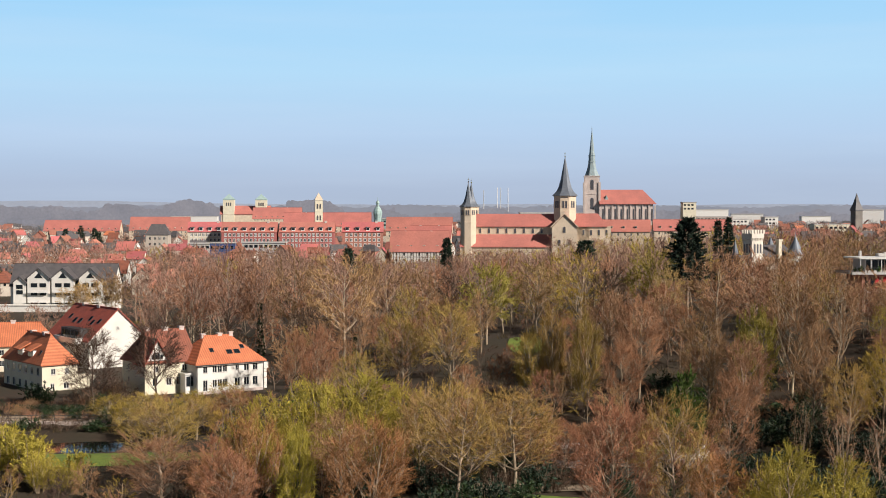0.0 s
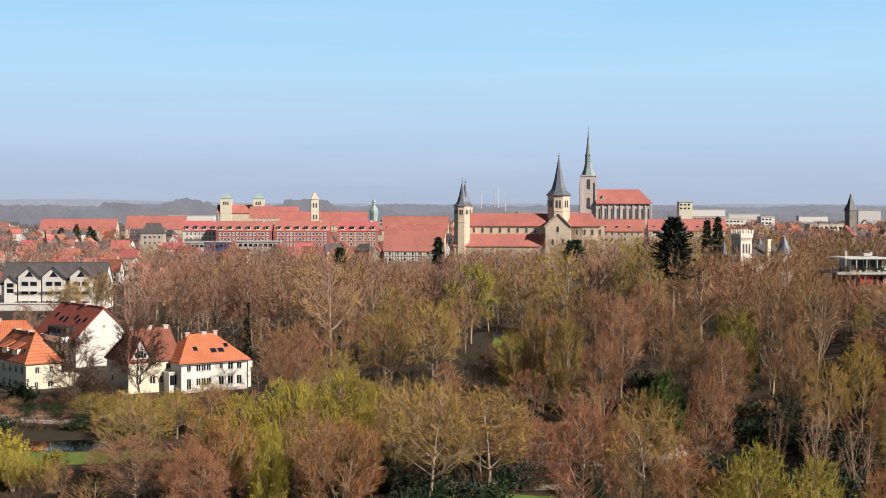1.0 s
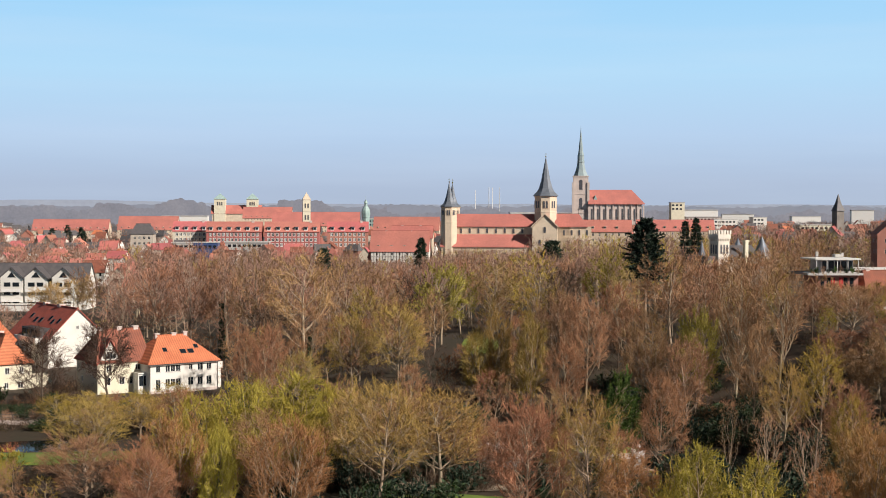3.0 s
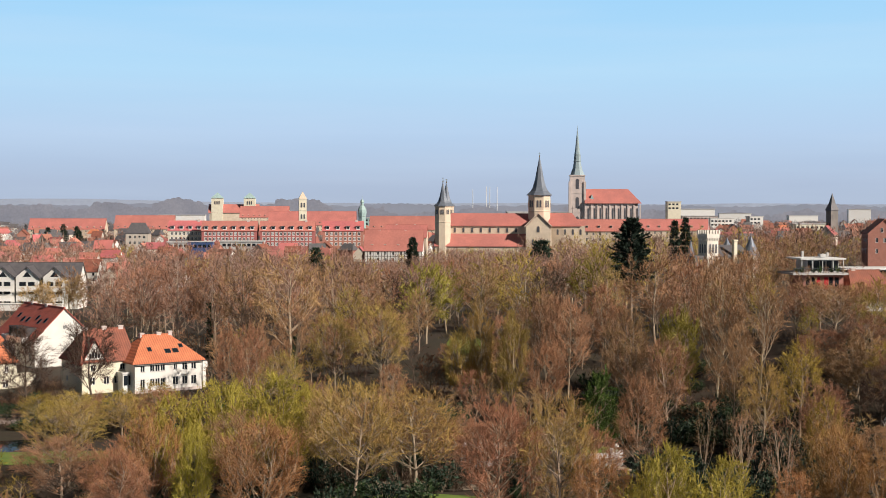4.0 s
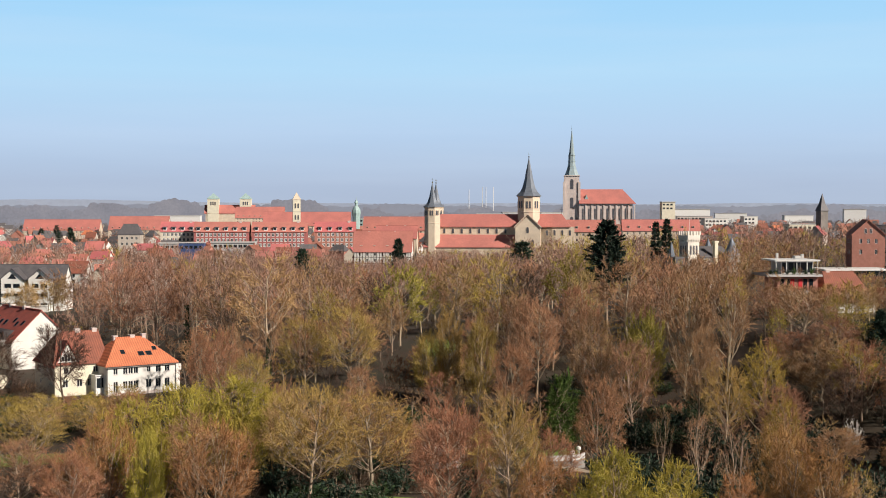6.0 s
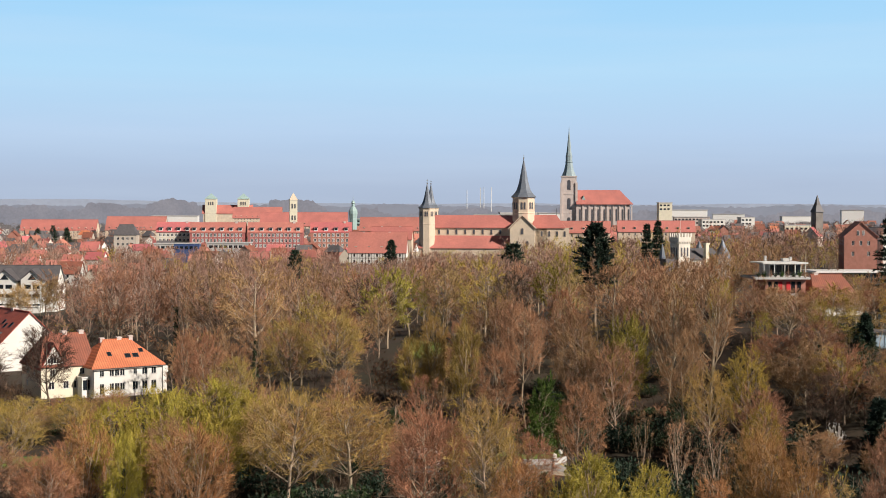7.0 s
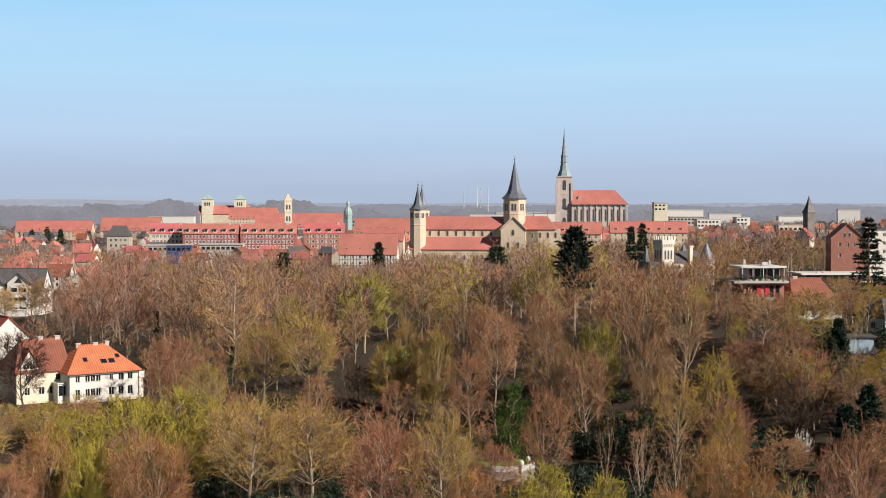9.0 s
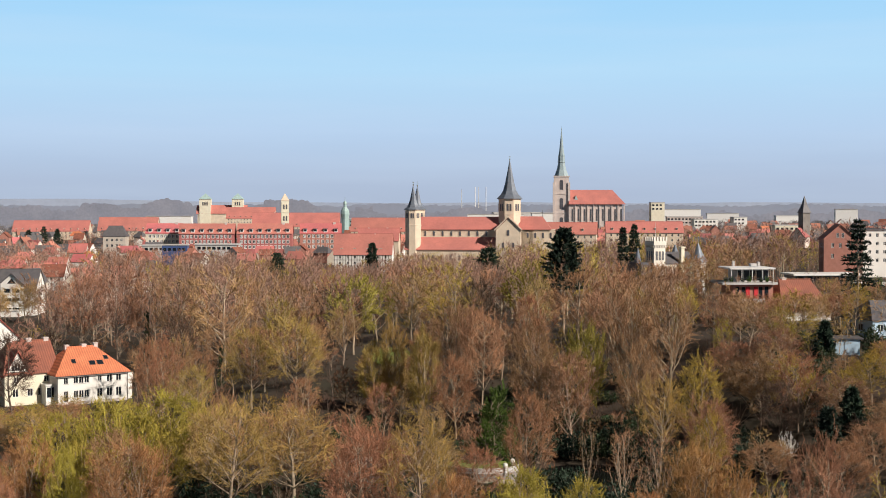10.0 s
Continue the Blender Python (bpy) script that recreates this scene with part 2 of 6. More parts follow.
class Mesh:
    """Corners and faces collected in plain lists."""

    def __init__(self):
        self.v, self.f = [], []

    def add(self, verts, faces):
        n = len(self.v)
        self.v.extend(verts)
        self.f.extend([tuple(n + i for i in f) for f in faces])
        return self

    def box(self, x0, x1, y0, y1, z0, z1):
        return self.add([(x0, y0, z0), (x1, y0, z0), (x1, y1, z0), (x0, y1, z0), (x0, y0, z1), (x1, y0, z1), (x1, y1, z1), (x0, y1, z1)],
                        [(3, 2, 1, 0), (4, 5, 6, 7), (0, 1, 5, 4), (1, 2, 6, 5), (2, 3, 7, 6), (3, 0, 4, 7)])

    def prism(self, ring0, ring1):
        n = len(ring0)
        return self.add(list(ring0) + list(ring1), [(i, (i + 1) % n, n + (i + 1) % n, n + i) for i in range(n)] + [tuple(range(n - 1, -1, -1)), tuple(range(n, 2 * n))])

    def rings(self, profile, n, cx=0, cy=0, turn=0.0):
        """Turned body: profile rows of (radius, z), n sides."""
        vs, fs = [], []
        for r, z in profile:
            vs += [(cx + r * math.cos(turn + math.tau * i / n), cy + r * math.sin(turn + math.tau * i / n), z) for i in range(n)]
        for k in range(len(profile) - 1):
            fs += [(k * n + i, k * n + (i + 1) % n, k * n + n + (i + 1) % n, k * n + n + i) for i in range(n)]
        fs += [tuple(range(n - 1, -1, -1)), tuple(range(len(vs) - n, len(vs)))]
        return self.add(vs, fs)

    def weld(self):
        """Join corners that lie in one place."""
        seen, to, vs = {}, [], []
        for v in self.v:
            key = tuple(round(c, 4) for c in v)
            if key not in seen:
                seen[key] = len(vs)
                vs.append(v)
            to.append(seen[key])
        self.v, self.f = vs, [tuple(to[i] for i in f) for f in self.f]
        return self

    def data(self, name, mat, smooth=False):
        me = bpy.data.meshes.new(name)
        me.from_pydata(self.v, [], self.f)
        me.materials.append(mat)
        if smooth:
            me.polygons.foreach_set("use_smooth", [True] * len(me.polygons))
        return me


def part(name, mesh, mat, parent=None, label="", smooth=False):
    me = mesh if isinstance(mesh, bpy.types.Mesh) else mesh.data(name, mat, smooth)
    ob = new(name, me)
    ob.parent = parent
    return tagged(ob, label)


def thing(name, m, label, category, group="", kind=""):
    ob = new(name)
    ob.matrix_world = m
    return tagged(ob, label, category, group, kind)


def sm(v, a, b):
    t = min(1.0, max(0.0, (v - a) / (b - a)))
    return t * t * (3 - 2 * t)


def bell(x, y, cx, cy, rx, ry):
    return math.exp(-((x - cx) / rx) ** 2 - ((y - cy) / ry) ** 2)


def ground_z(x, y):
    e = sm(x, 50, 105)
    z = 9.0 * sm(y, 225 - 45 * e, 300 - 60 * e) * sm(x, -32, 15) * (1 - 0.55 * sm(y, 480, 720))
    z += 5.0 * e * sm(y, 190, 290) * (1 - sm(y, 480, 700))
    z -= 1.5 * bell(x, y, 54, 180, 14, 18)
    z -= 2.2 * bell(x, y, -58, 222, 28, 13)
    z -= 2.4 * bell(x, y, 52, 205, 15, 17)
    z += 4.0 * sm(y, 450, 900) + 4 * sm(y, 900, 1600)
    z += 9.0 * sm(x, 190, 235) * math.exp(-((y - 800) / 75) ** 2)
    z += 0.5 * noise.noise((x * 0.03, y * 0.03, 0.3)) * (1 - sm(y, 400, 600))
    return z


# ---- ground ----
def spaced(a, b, step0, grow):
    out, s = [a], step0
    while out[-1] < b:
        out.append(out[-1] + s)
        s *= grow
    return out


gx = spaced(0, 2600, 4, 1.05)
gx = [-v for v in gx[:0:-1]] + gx
gy = [-400, -300, -200, -100, -40, 0, 30, 60, 80] + spaced(95, 4900, 4, 1.018)
gm = Mesh()
gm.v = [(x + 20, y, ground_z(x + 20, y)) for y in gy for x in gx]
W = len(gx)
gm.f = [(j * W + i, j * W + i + 1, j * W + W + i + 1, j * W + W + i) for j in range(len(gy) - 1) for i in range(W - 1)]
tagged(part("ground", gm, M["ground"], smooth=True), "brown leaf-littered park ground with mossy patches", "ground", kind="structure")


def sheet(name, mat, cx, cy, rx, ry, lift, label, category, n=28, level=None, wob=0.12, seed=0):
    """An uneven oval patch lying on the ground."""
    ms = Mesh()
    k = 5
    for r in range(k + 1):
        for i in range(n):
            a = math.tau * i / n
            q = (r / k) * (1 + wob * noise.noise((math.cos(a) * 1.3 + seed, math.sin(a) * 1.3, 4.0)) * 2)
            x, y = cx + rx * q * math.cos(a), cy + ry * q * math.sin(a)
            ms.v.append((x, y, (ground_z(x, y) + lift) if level is None else level))
    for r in range(k):
        ms.f += [(r * n + i, r * n + n + i, r * n + n + (i + 1) % n, r * n + (i + 1) % n) for i in range(n)]
    return tagged(part(name, ms, mat, smooth=True), label, category, kind="structure")


sheet("water", M["water"], -58, 224, 20, 7.5, 0, "dark still pond water reflecting bare trees", "pond", level=-1.75)
sheet("water", M["water"], 52, 204, 13, 15.5, 0, "black shaded pond water below the park terrace", "pond", level=-1.5, seed=2)
sheet("lawn", M["lawn"], -55, 204, 20, 9, 0.12, "bright green lawn beside the pond", "lawn", seed=3)
sheet("lawn", M["lawn"], 17, 292, 4.2, 11, 0.12, "small green clearing between the trees", "lawn", seed=7)
sheet("lawn", M["lawn"], 10, 172, 12, 4, 0.12, "strip of green lawn under the trees", "lawn", seed=8)
sheet("path", M["path"], 28, 202, 12, 5, 0.16, "sunlit gravel terrace among the trees", "path", seed=5)
sheet("path", M["path"], 10, 181, 12, 3, 0.16, "reddish gravel path under the trees", "path", seed=6)

# ---- houses ----
def facade(ms, p0, p1, z0, z1, holes, deep=0.16):
    """One outer wall face from p0 to p1 (seen from outside, left to right), with openings (u0, u1, v0, v1) and their reveals."""
    d = Vector((p1[0] - p0[0], p1[1] - p0[1], 0))
    length = d.length
    d.normalize()
    inn = Vector((-d.y, d.x, 0)) * deep
    us = sorted({0.0, length, *[h[0] for h in holes], *[h[1] for h in holes]})
    vs = sorted({z0, z1, *[h[2] for h in holes], *[h[3] for h in holes]})

    def at(u, v, k=0.0):
        return (p0[0] + d.x * u + inn.x * k, p0[1] + d.y * u + inn.y * k, v)
    for a, b in zip(us, us[1:]):
        for c, e in zip(vs, vs[1:]):
            mu, mv = (a + b) / 2, (c + e) / 2
            if not any(h[0] < mu < h[1] and h[2] < mv < h[3] for h in holes):
                ms.add([at(a, c), at(b, c), at(b, e), at(a, e)], [(0, 1, 2, 3)])
    for a, b, c, e in holes:
        o, i = [at(a, c), at(b, c), at(b, e), at(a, e)], [at(a, c, 1), at(b, c, 1), at(b, e, 1), at(a, e, 1)]
        ms.add(o + i, [(0, 4, 5, 1), (1, 5, 6, 2), (2, 6, 7, 3), (3, 7, 4, 0)])


WIN = {}


def window(parent, p0, p1, hole, deep=0.16, frame_mat="frame", bars=1, sill=False, b=0.09):
    """Frame with its pane in one opening of a facade."""
    u0, u1, v0, v1 = hole
    w, h = round(u1 - u0, 2), round(v1 - v0, 2)
    key = (w, h, frame_mat, bars, b)
    if key not in WIN:
        fr, pa = Mesh(), Mesh()
        lights = [(b / 2 + (w - b) * k / (bars + 1) + b / 2, (w - b) * (k + 1) / (bars + 1), b, h - b) for k in range(bars + 1)]
        facade(fr, (0, -0.05), (w, -0.05), 0, h, lights, deep=0.1)
        fr.weld()
        pa.add([(b / 2, 0.01, b / 2), (w - b / 2, 0.01, b / 2), (w - b / 2, 0.01, h - b / 2), (b / 2, 0.01, h - b / 2)], [(0, 1, 2, 3)])
        WIN[key] = (fr.data("window", M[frame_mat]), pa.data("pane", M["glass"]))
    d = Vector((p1[0] - p0[0], p1[1] - p0[1], 0)).normalized()
    ob = part("window", WIN[key][0], None, parent)
    ob.matrix_basis = Matrix.Translation((p0[0] + d.x * u0 - d.y * deep * 0.7, p0[1] + d.y * u0 + d.x * deep * 0.7, v0)) @ Matrix.Rotation(math.atan2(d.y, d.x), 4, "Z")
    part("pane", WIN[key][1], None, ob)
    if sill:
        s = part("sill", Mesh().box(-0.08, w + 0.08, -0.2, 0.0, -0.08, 0.0), M["concrete"], ob)
    return ob


def roof_faces(hip0, hip1):
    f = [(6, 7, 11, 10), (8, 9, 10, 11), (1, 0, 4, 5), (3, 2, 5, 4), (0, 1, 7, 6), (2, 3, 9, 8)]
    f += [(9, 6, 10), (0, 3, 4), (3, 0, 6, 9)] if hip0 else [(0, 6, 10, 4), (4, 10, 9, 3)]
    f += [(7, 8, 11), (2, 1, 5), (1, 2, 8, 7)] if hip1 else [(5, 11, 7, 1), (2, 8, 11, 5)]
    return f


def roof_solid(w, d, he, hr, hip0, hip1, over=0.45, thick=0.22):
    """Roof with its ridge along x over a footprint w x d; hip0, hip1 pull the ridge's ends in (0: gable)."""
    x0, x1, y0, y1 = -w / 2 - over, w / 2 + over, -d / 2 - over, d / 2 + over
    drop = (hr - he) * over / (d / 2)
    ze = he - drop
    a, b = (x0 + hip0 + (over if hip0 else 0)), (x1 - hip1 - (over if hip1 else 0))
    ms = Mesh()
    lo = [(x0, y0, ze), (x1, y0, ze), (x1, y1, ze), (x0, y1, ze), (a, 0, hr), (b, 0, hr)]
    hi = [(x, y, z + thick) for x, y, z in lo]
    return ms.add(lo + hi, roof_faces(hip0, hip1))


def house(name, m, w, d, he, hr, hip0=0, hip1=0, wall="white", roof="tile", label="", category="house", front=(), left=(), right=(), back=(),
          chimneys=(), skylights=(), base=-2.5, group="", bars=1, sill=False, rail=0.09):
    """A house with its ridge along local x and its front towards local -y; windows per side as (u, z, width, height) from the side's left end."""
    h = thing(name, m, label, category, group)
    ms = Mesh()
    c = [(-w / 2, -d / 2), (w / 2, -d / 2), (w / 2, d / 2), (-w / 2, d / 2)]
    sides = ((c[0], c[1], front), (c[1], c[2], right), (c[2], c[3], back), (c[3], c[0], left))
    for p0, p1, wins in sides:
        holes = [(u - ww / 2, u + ww / 2, z - hh / 2, z + hh / 2) for u, z, ww, hh in wins if z + hh / 2 < he]
        facade(ms, p0, p1, base, he, holes)
    if not hip0:
        ms.add([(-w / 2, -d / 2, he), (-w / 2, d / 2, he), (-w / 2, 0, hr)], [(1, 0, 2)])
    if not hip1:
        ms.add([(w / 2, -d / 2, he), (w / 2, d / 2, he), (w / 2, 0, hr)], [(0, 1, 2)])
    body = part("wall", ms.weld(), M[wall], h)
    for p0, p1, wins in sides:
        for u, z, ww, hh in wins:
            if z + hh / 2 < he:
                window(h, p0, p1, (u - ww / 2, u + ww / 2, z - hh / 2, z + hh / 2), bars=bars, sill=sill, b=rail)
            else:
                window(h, p0, p1, (u - ww / 2, u + ww / 2, z - hh / 2, z + hh / 2), deep=-0.06, bars=bars)
    r = part("roof", roof_solid(w, d, he, hr, hip0, hip1), M[roof], h)
    if rail < 0.2:
        part("ridge_cap", Mesh().box(-w / 2 + hip0 - 0.3, w / 2 - hip1 + 0.3, -0.16, 0.16, hr + 0.12, hr + 0.33), M[roof], h)
    for x, y, s in chimneys:
        zz = hr - abs(y) * (hr - he) / (d / 2)
        part("chimney", Mesh().box(x - s, x + s, y - s, y + s, zz - 1.2, zz + 0.8).box(x - s - .08, x + s + .08, y - s - .08, y + s + .08, zz + 0.7, zz + 0.92), M["stone_grey"], h)
    ang = math.atan2(hr - he, d / 2)
    for x, q, sw, sh in skylights:
        y, z = -d / 2 * (1 - q), he + (hr - he) * q + 0.26
        fr = part("skylight", Mesh().box(-sw / 2 - .08, sw / 2 + .08, -sh / 2 - .08, sh / 2 + .08, -0.02, 0.07), M["metal"], h, "roof window")
        fr.matrix_basis = Matrix.Translation((x, y, z)) @ Matrix.Rotation(ang, 4, "X")
        part("pane", Mesh().box(-sw / 2, sw / 2, -sh / 2, sh / 2, 0.07, 0.09), M["glass"], fr)
    return h


def grid_windows(length, n, zs, ww, hh, m0=1.2):
    return [(m0 + (length - 2 * m0) * (k + 0.5) / n, z, ww, hh) for z in zs for k in range(n)]


def rot(x, y, z, deg):
    return pose(x, y, z, 0, 0, deg)


# white house with the bright orange hipped roof
A = 36.8
front_a = [(1.9, 4.9, 0.95, 1.3), (4.0, 4.9, 1.0, 1.35), (5.15, 4.9, 1.0, 1.35), (6.3, 4.9, 1.0, 1.35), (9.1, 4.95, 0.8, 1.1), (11.2, 4.9, 1.15, 1.45), (13.2, 4.9, 1.1, 1.35),
           (4.0, 2.05, 1.0, 1.5), (5.15, 2.05, 1.0, 1.5), (6.3, 2.05, 1.0, 1.5), (9.1, 2.05, 1.2, 1.7), (11.2, 2.05, 1.2, 1.7), (13.2, 2.0, 1.2, 1.8), (1.9, 1.7, 1.0, 2.2)]
ca, sa = math.cos(radians(A)), math.sin(radians(A))
PA = (-49.6 + ca * 7.6 - sa * 5.5, 273.2 + sa * 7.6 + ca * 5.5)
ha = house("house", rot(*PA, 0, A), 15.2, 11, 6.3, 11.0, 4.4, 5.0, "white", "tile", "white rendered house with a bright orange hipped tile roof",
           front=front_a, left=[(2.5, 4.8, 1, 1.3), (5.5, 4.8, 1, 1.3), (8.5, 1.9, 1.2, 1.6), (3, 1.9, 1.2, 1.6)], right=[(3, 4.8, 1, 1.3), (7, 1.9, 1, 1.3)],
           chimneys=[(-3.4, 0.3, 0.42), (0.3, 0.3, 0.48), (2.8, 0.1, 0.42)], skylights=[(-3.2, 0.42, 0.75, 0.95), (0.6, 0.32, 1.1, 1.0), (2.3, 0.32, 1.1, 1.0), (3.9, 0.5, 0.75, 0.9)], sill=True, rail=0.06)
bal = part("balcony", Mesh().box(7.6, 9.6, -3.8, 1.0, 4.1, 4.35).box(7.6, 9.6, -3.8, -3.65, 4.35, 5.4).box(9.45, 9.6, -3.8, 1.0, 4.35, 5.4).box(7.6, 9.4, -3.5, 1, -2, 4.1), M["white"], ha)
part("gutter", Mesh().box(-8.1, 8.1, -6.15, -6.0, 5.78, 5.92), M["metal"], ha)
part("downpipe", Mesh().rings([(0.06, -2), (0.06, 5.8)], 6, -7.5, -5.6), M["metal"], ha)
part("downpipe", Mesh().rings([(0.06, -2), (0.06, 5.8)], 6, 7.5, -5.6), M["metal"], ha)
part("plinth", Mesh().box(-7.66, 7.66, -5.56, -5.5, -2.5, 0.5), M["stone_grey"], ha)

# brown-roofed neighbour with a glazed half-timbered gable
B = A
PB = (PA[0] - ca * 11.2 - sa * 4.5, PA[1] - sa * 11.2 + ca * 4.5)
hb = house("house", rot(*PB, 1.0, B), 11.0, 11.0, 5.8, 11.4, 2.6, 0, "cream", "tile_old", "cream house with weathered brown roof and a glazed gable dormer",
           front=[(2.4, 4.2, 1.1, 1.3), (8.6, 4.2, 1.1, 1.3), (2.2, 1.6, 1.2, 1.6), (5.2, 1.6, 1.2, 1.6), (7.4, 1.6, 1.2, 1.6), (9.6, 1.6, 1.2, 1.6)],
           left=[(3, 4.2, 1, 1.2), (7, 4.2, 1, 1.2), (3, 1.6, 1, 1.2)], chimneys=[(-2.5, 0.2, 0.42), (1.4, 0.2, 0.5), (5.0, 0.2, 0.5)])
part("conservatory", Mesh().box(2.0, 5.2, -8.2, -5.5, -2, 3.0).box(1.8, 5.4, -8.5, -5.5, 3.0, 3.25), M["frame"], hb, "white glazed bay")
for k in range(3):
    part("pane", Mesh().box(2.2 + k, 3.0 + k, -8.28, -8.22, 0.6, 2.6), M["glass"], hb)
dm = Mesh().add([(-5.2, -5.6, 5.6), (-0.6, -5.6, 5.6), (-2.9, -5.6, 9.8), (-5.2, 0, 5.6), (-0.6, 0, 5.6), (-2.9, 0, 9.8)], [(0, 1, 2), (0, 2, 5, 3), (1, 4, 5, 2)])
dorm = part("dormer", dm, M["white"], hb, "white gable dormer with a glazed half-timbered triangle")
part("roof", Mesh().add([(-5.8, -6.1, 5.1), (-2.9, -6.1, 10.35), (0.0, -6.1, 5.1), (-5.8, 0, 5.1), (-2.9, 0, 10.35), (0.0, 0, 5.1),
                         (-5.8, -6.1, 4.85), (-2.9, -6.1, 10.05), (0.0, -6.1, 4.85), (-5.8, 0, 4.85), (-2.9, 0, 10.05), (0.0, 0, 4.85)],
                        [(0, 1, 4, 3), (1, 2, 5, 4), (0, 6, 7, 1), (1, 7, 8, 2), (7, 6, 9, 10), (8, 7, 10, 11)]), M["tile_red"], dorm)
for k in range(4):
    part("pane", Mesh().box(-4.1 + k * 0.62, -3.58 + k * 0.62, -5.66, -5.62, 6.2, 7.1 + 0.7 * (1 - abs(k - 1.5) / 1.5)), M["glass"], dorm)
part("beam", Mesh().box(-4.9, -0.9, -5.7, -5.61, 5.72, 5.9), M["timber"], dorm)

# tall white house, blank gable
C = math.degrees(math.atan2(0.63, 0.78)) - 90
gc = (-77.5, 322.0)
dc = Vector((0.63, -0.78, 0)).normalized()
PC = (gc[0] - dc.x * 12, gc[1] - dc.y * 12)
hc = house("house", rot(PC[0], PC[1], 0, C), 24, 14.5, 6.6, 13.6, 0, 0, "white", "tile_red", "tall white house with blank sunlit gable and dark red roof",
           front=grid_windows(24, 6, (5.2, 2.4), 1.5, 1.4), right=[(7.3, 9.2, 0.8, 1.0), (7.3, 4.0, 0.8, 1.0)],
           chimneys=[(2, 0.3, 0.7), (-7, 0.3, 0.6)], skylights=[(9, 0.55, 1.1, 1.3), (6, 0.5, 1.1, 1.3), (3.5, 0.6, 1.1, 1.3), (-1, 0.5, 1.3, 1.4), (-4, 0.5, 1.3, 1.4), (-8, 0.6, 1.1, 1.3)], bars=2)
dq = part("dormer", Mesh().box(-3, 8, -7.6, -3.5, 6.0, 9.0), M["metal"], hc, "dark flat dormer with a balcony")
part("balcony", Mesh().box(-4, 9, -9.2, -7.3, 5.7, 5.95).box(-4, 9, -9.2, -9.05, 5.95, 7.0).box(-4, -3.85, -9.2, -7.3, 5.95, 7).box(8.85, 9, -9.2, -7.3, 5.95, 7), M["frame"], hc)
for k in range(4):
    part("pane", Mesh().box(-2.5 + k * 2.6, -0.5 + k * 2.6, -7.68, -7.63, 6.6, 8.6), M["glass"], dq)

# front corner house
D = 40
cd, sd = math.cos(radians(D)), math.sin(radians(D))
cor = (-81.8, 277)
PD = (cor[0] + cd * 3.8 - sd * 10, cor[1] + sd * 3.8 + cd * 10)
hd = house("house", rot(PD[0], PD[1], -2, D - 90), 20, 7.6, 7.9, 13.0, 4.0, 4.4, "cream", "tile", "cream rendered house with a hipped orange tile roof",
           right=[(2.4, 6.0, 1.0, 1.3), (5.4, 6.0, 0.9, 1.3), (2.2, 3.0, 0.9, 1.3), (5.2, 3.0, 1.2, 1.3)],
           front=grid_windows(20, 6, (6.0, 2.9), 1.5, 1.7, 0.6), chimneys=[(2.6, 0.2, 0.5), (-4, 0.3, 0.5)], skylights=[(6.6, 0.3, 0.9, 1.0)], sill=True)
for x in (3.0, -2.4):
    dd = part("dormer", Mesh().box(x - 1.3, x + 1.3, -3.3, -0.6, 7.9, 9.9), M["white"], hd, "flat-topped dormer")
    part("roof", Mesh().add([(x - 1.6, -4.1, 9.8), (x + 1.6, -4.1, 9.8), (x + 1.6, -0.4, 11.6), (x - 1.6, -0.4, 11.6), (x - 1.6, -4.1, 10), (x + 1.6, -4.1, 10), (x + 1.6, -0.4, 11.8), (x - 1.6, -0.4, 11.8)],
                            [(3, 2, 1, 0), (4, 5, 6, 7), (0, 1, 5, 4), (1, 2, 6, 5), (2, 3, 7, 6), (3, 0, 4, 7)]), M["tile"], dd)
    part("pane", Mesh().box(x - 1.0, x - 0.08, -3.37, -3.32, 8.3, 9.5), M["glass"], dd)
    part("pane", Mesh().box(x + 0.08, x + 1.0, -3.37, -3.32, 8.3, 9.5), M["glass"], dd)
part("porch", Mesh().box(5.0, 9.6, 3.8, 8.4, -2, 4.2).box(4.8, 9.8, 3.8, 8.6, 4.2, 4.45), M["cream"], hd)
# orange roofs behind it
house("house", rot(-103, 318, 0, 12), 22, 11, 6.0, 10.6, 3, 3, "cream", "tile", "low cream house with a broad orange tile roof", front=grid_windows(22, 7, (4.3, 1.8), 1.0, 1.3), chimneys=[(2, 0.2, 0.5)])
hx = house("house", rot(-118, 305, 0, 30), 14, 10, 5.6, 10.4, 0, 0, "cream", "tile", "cream house with an orange gable roof", front=grid_windows(14, 4, (4.2, 1.8), 1.0, 1.3), chimneys=[(0, 0.2, 0.5)])

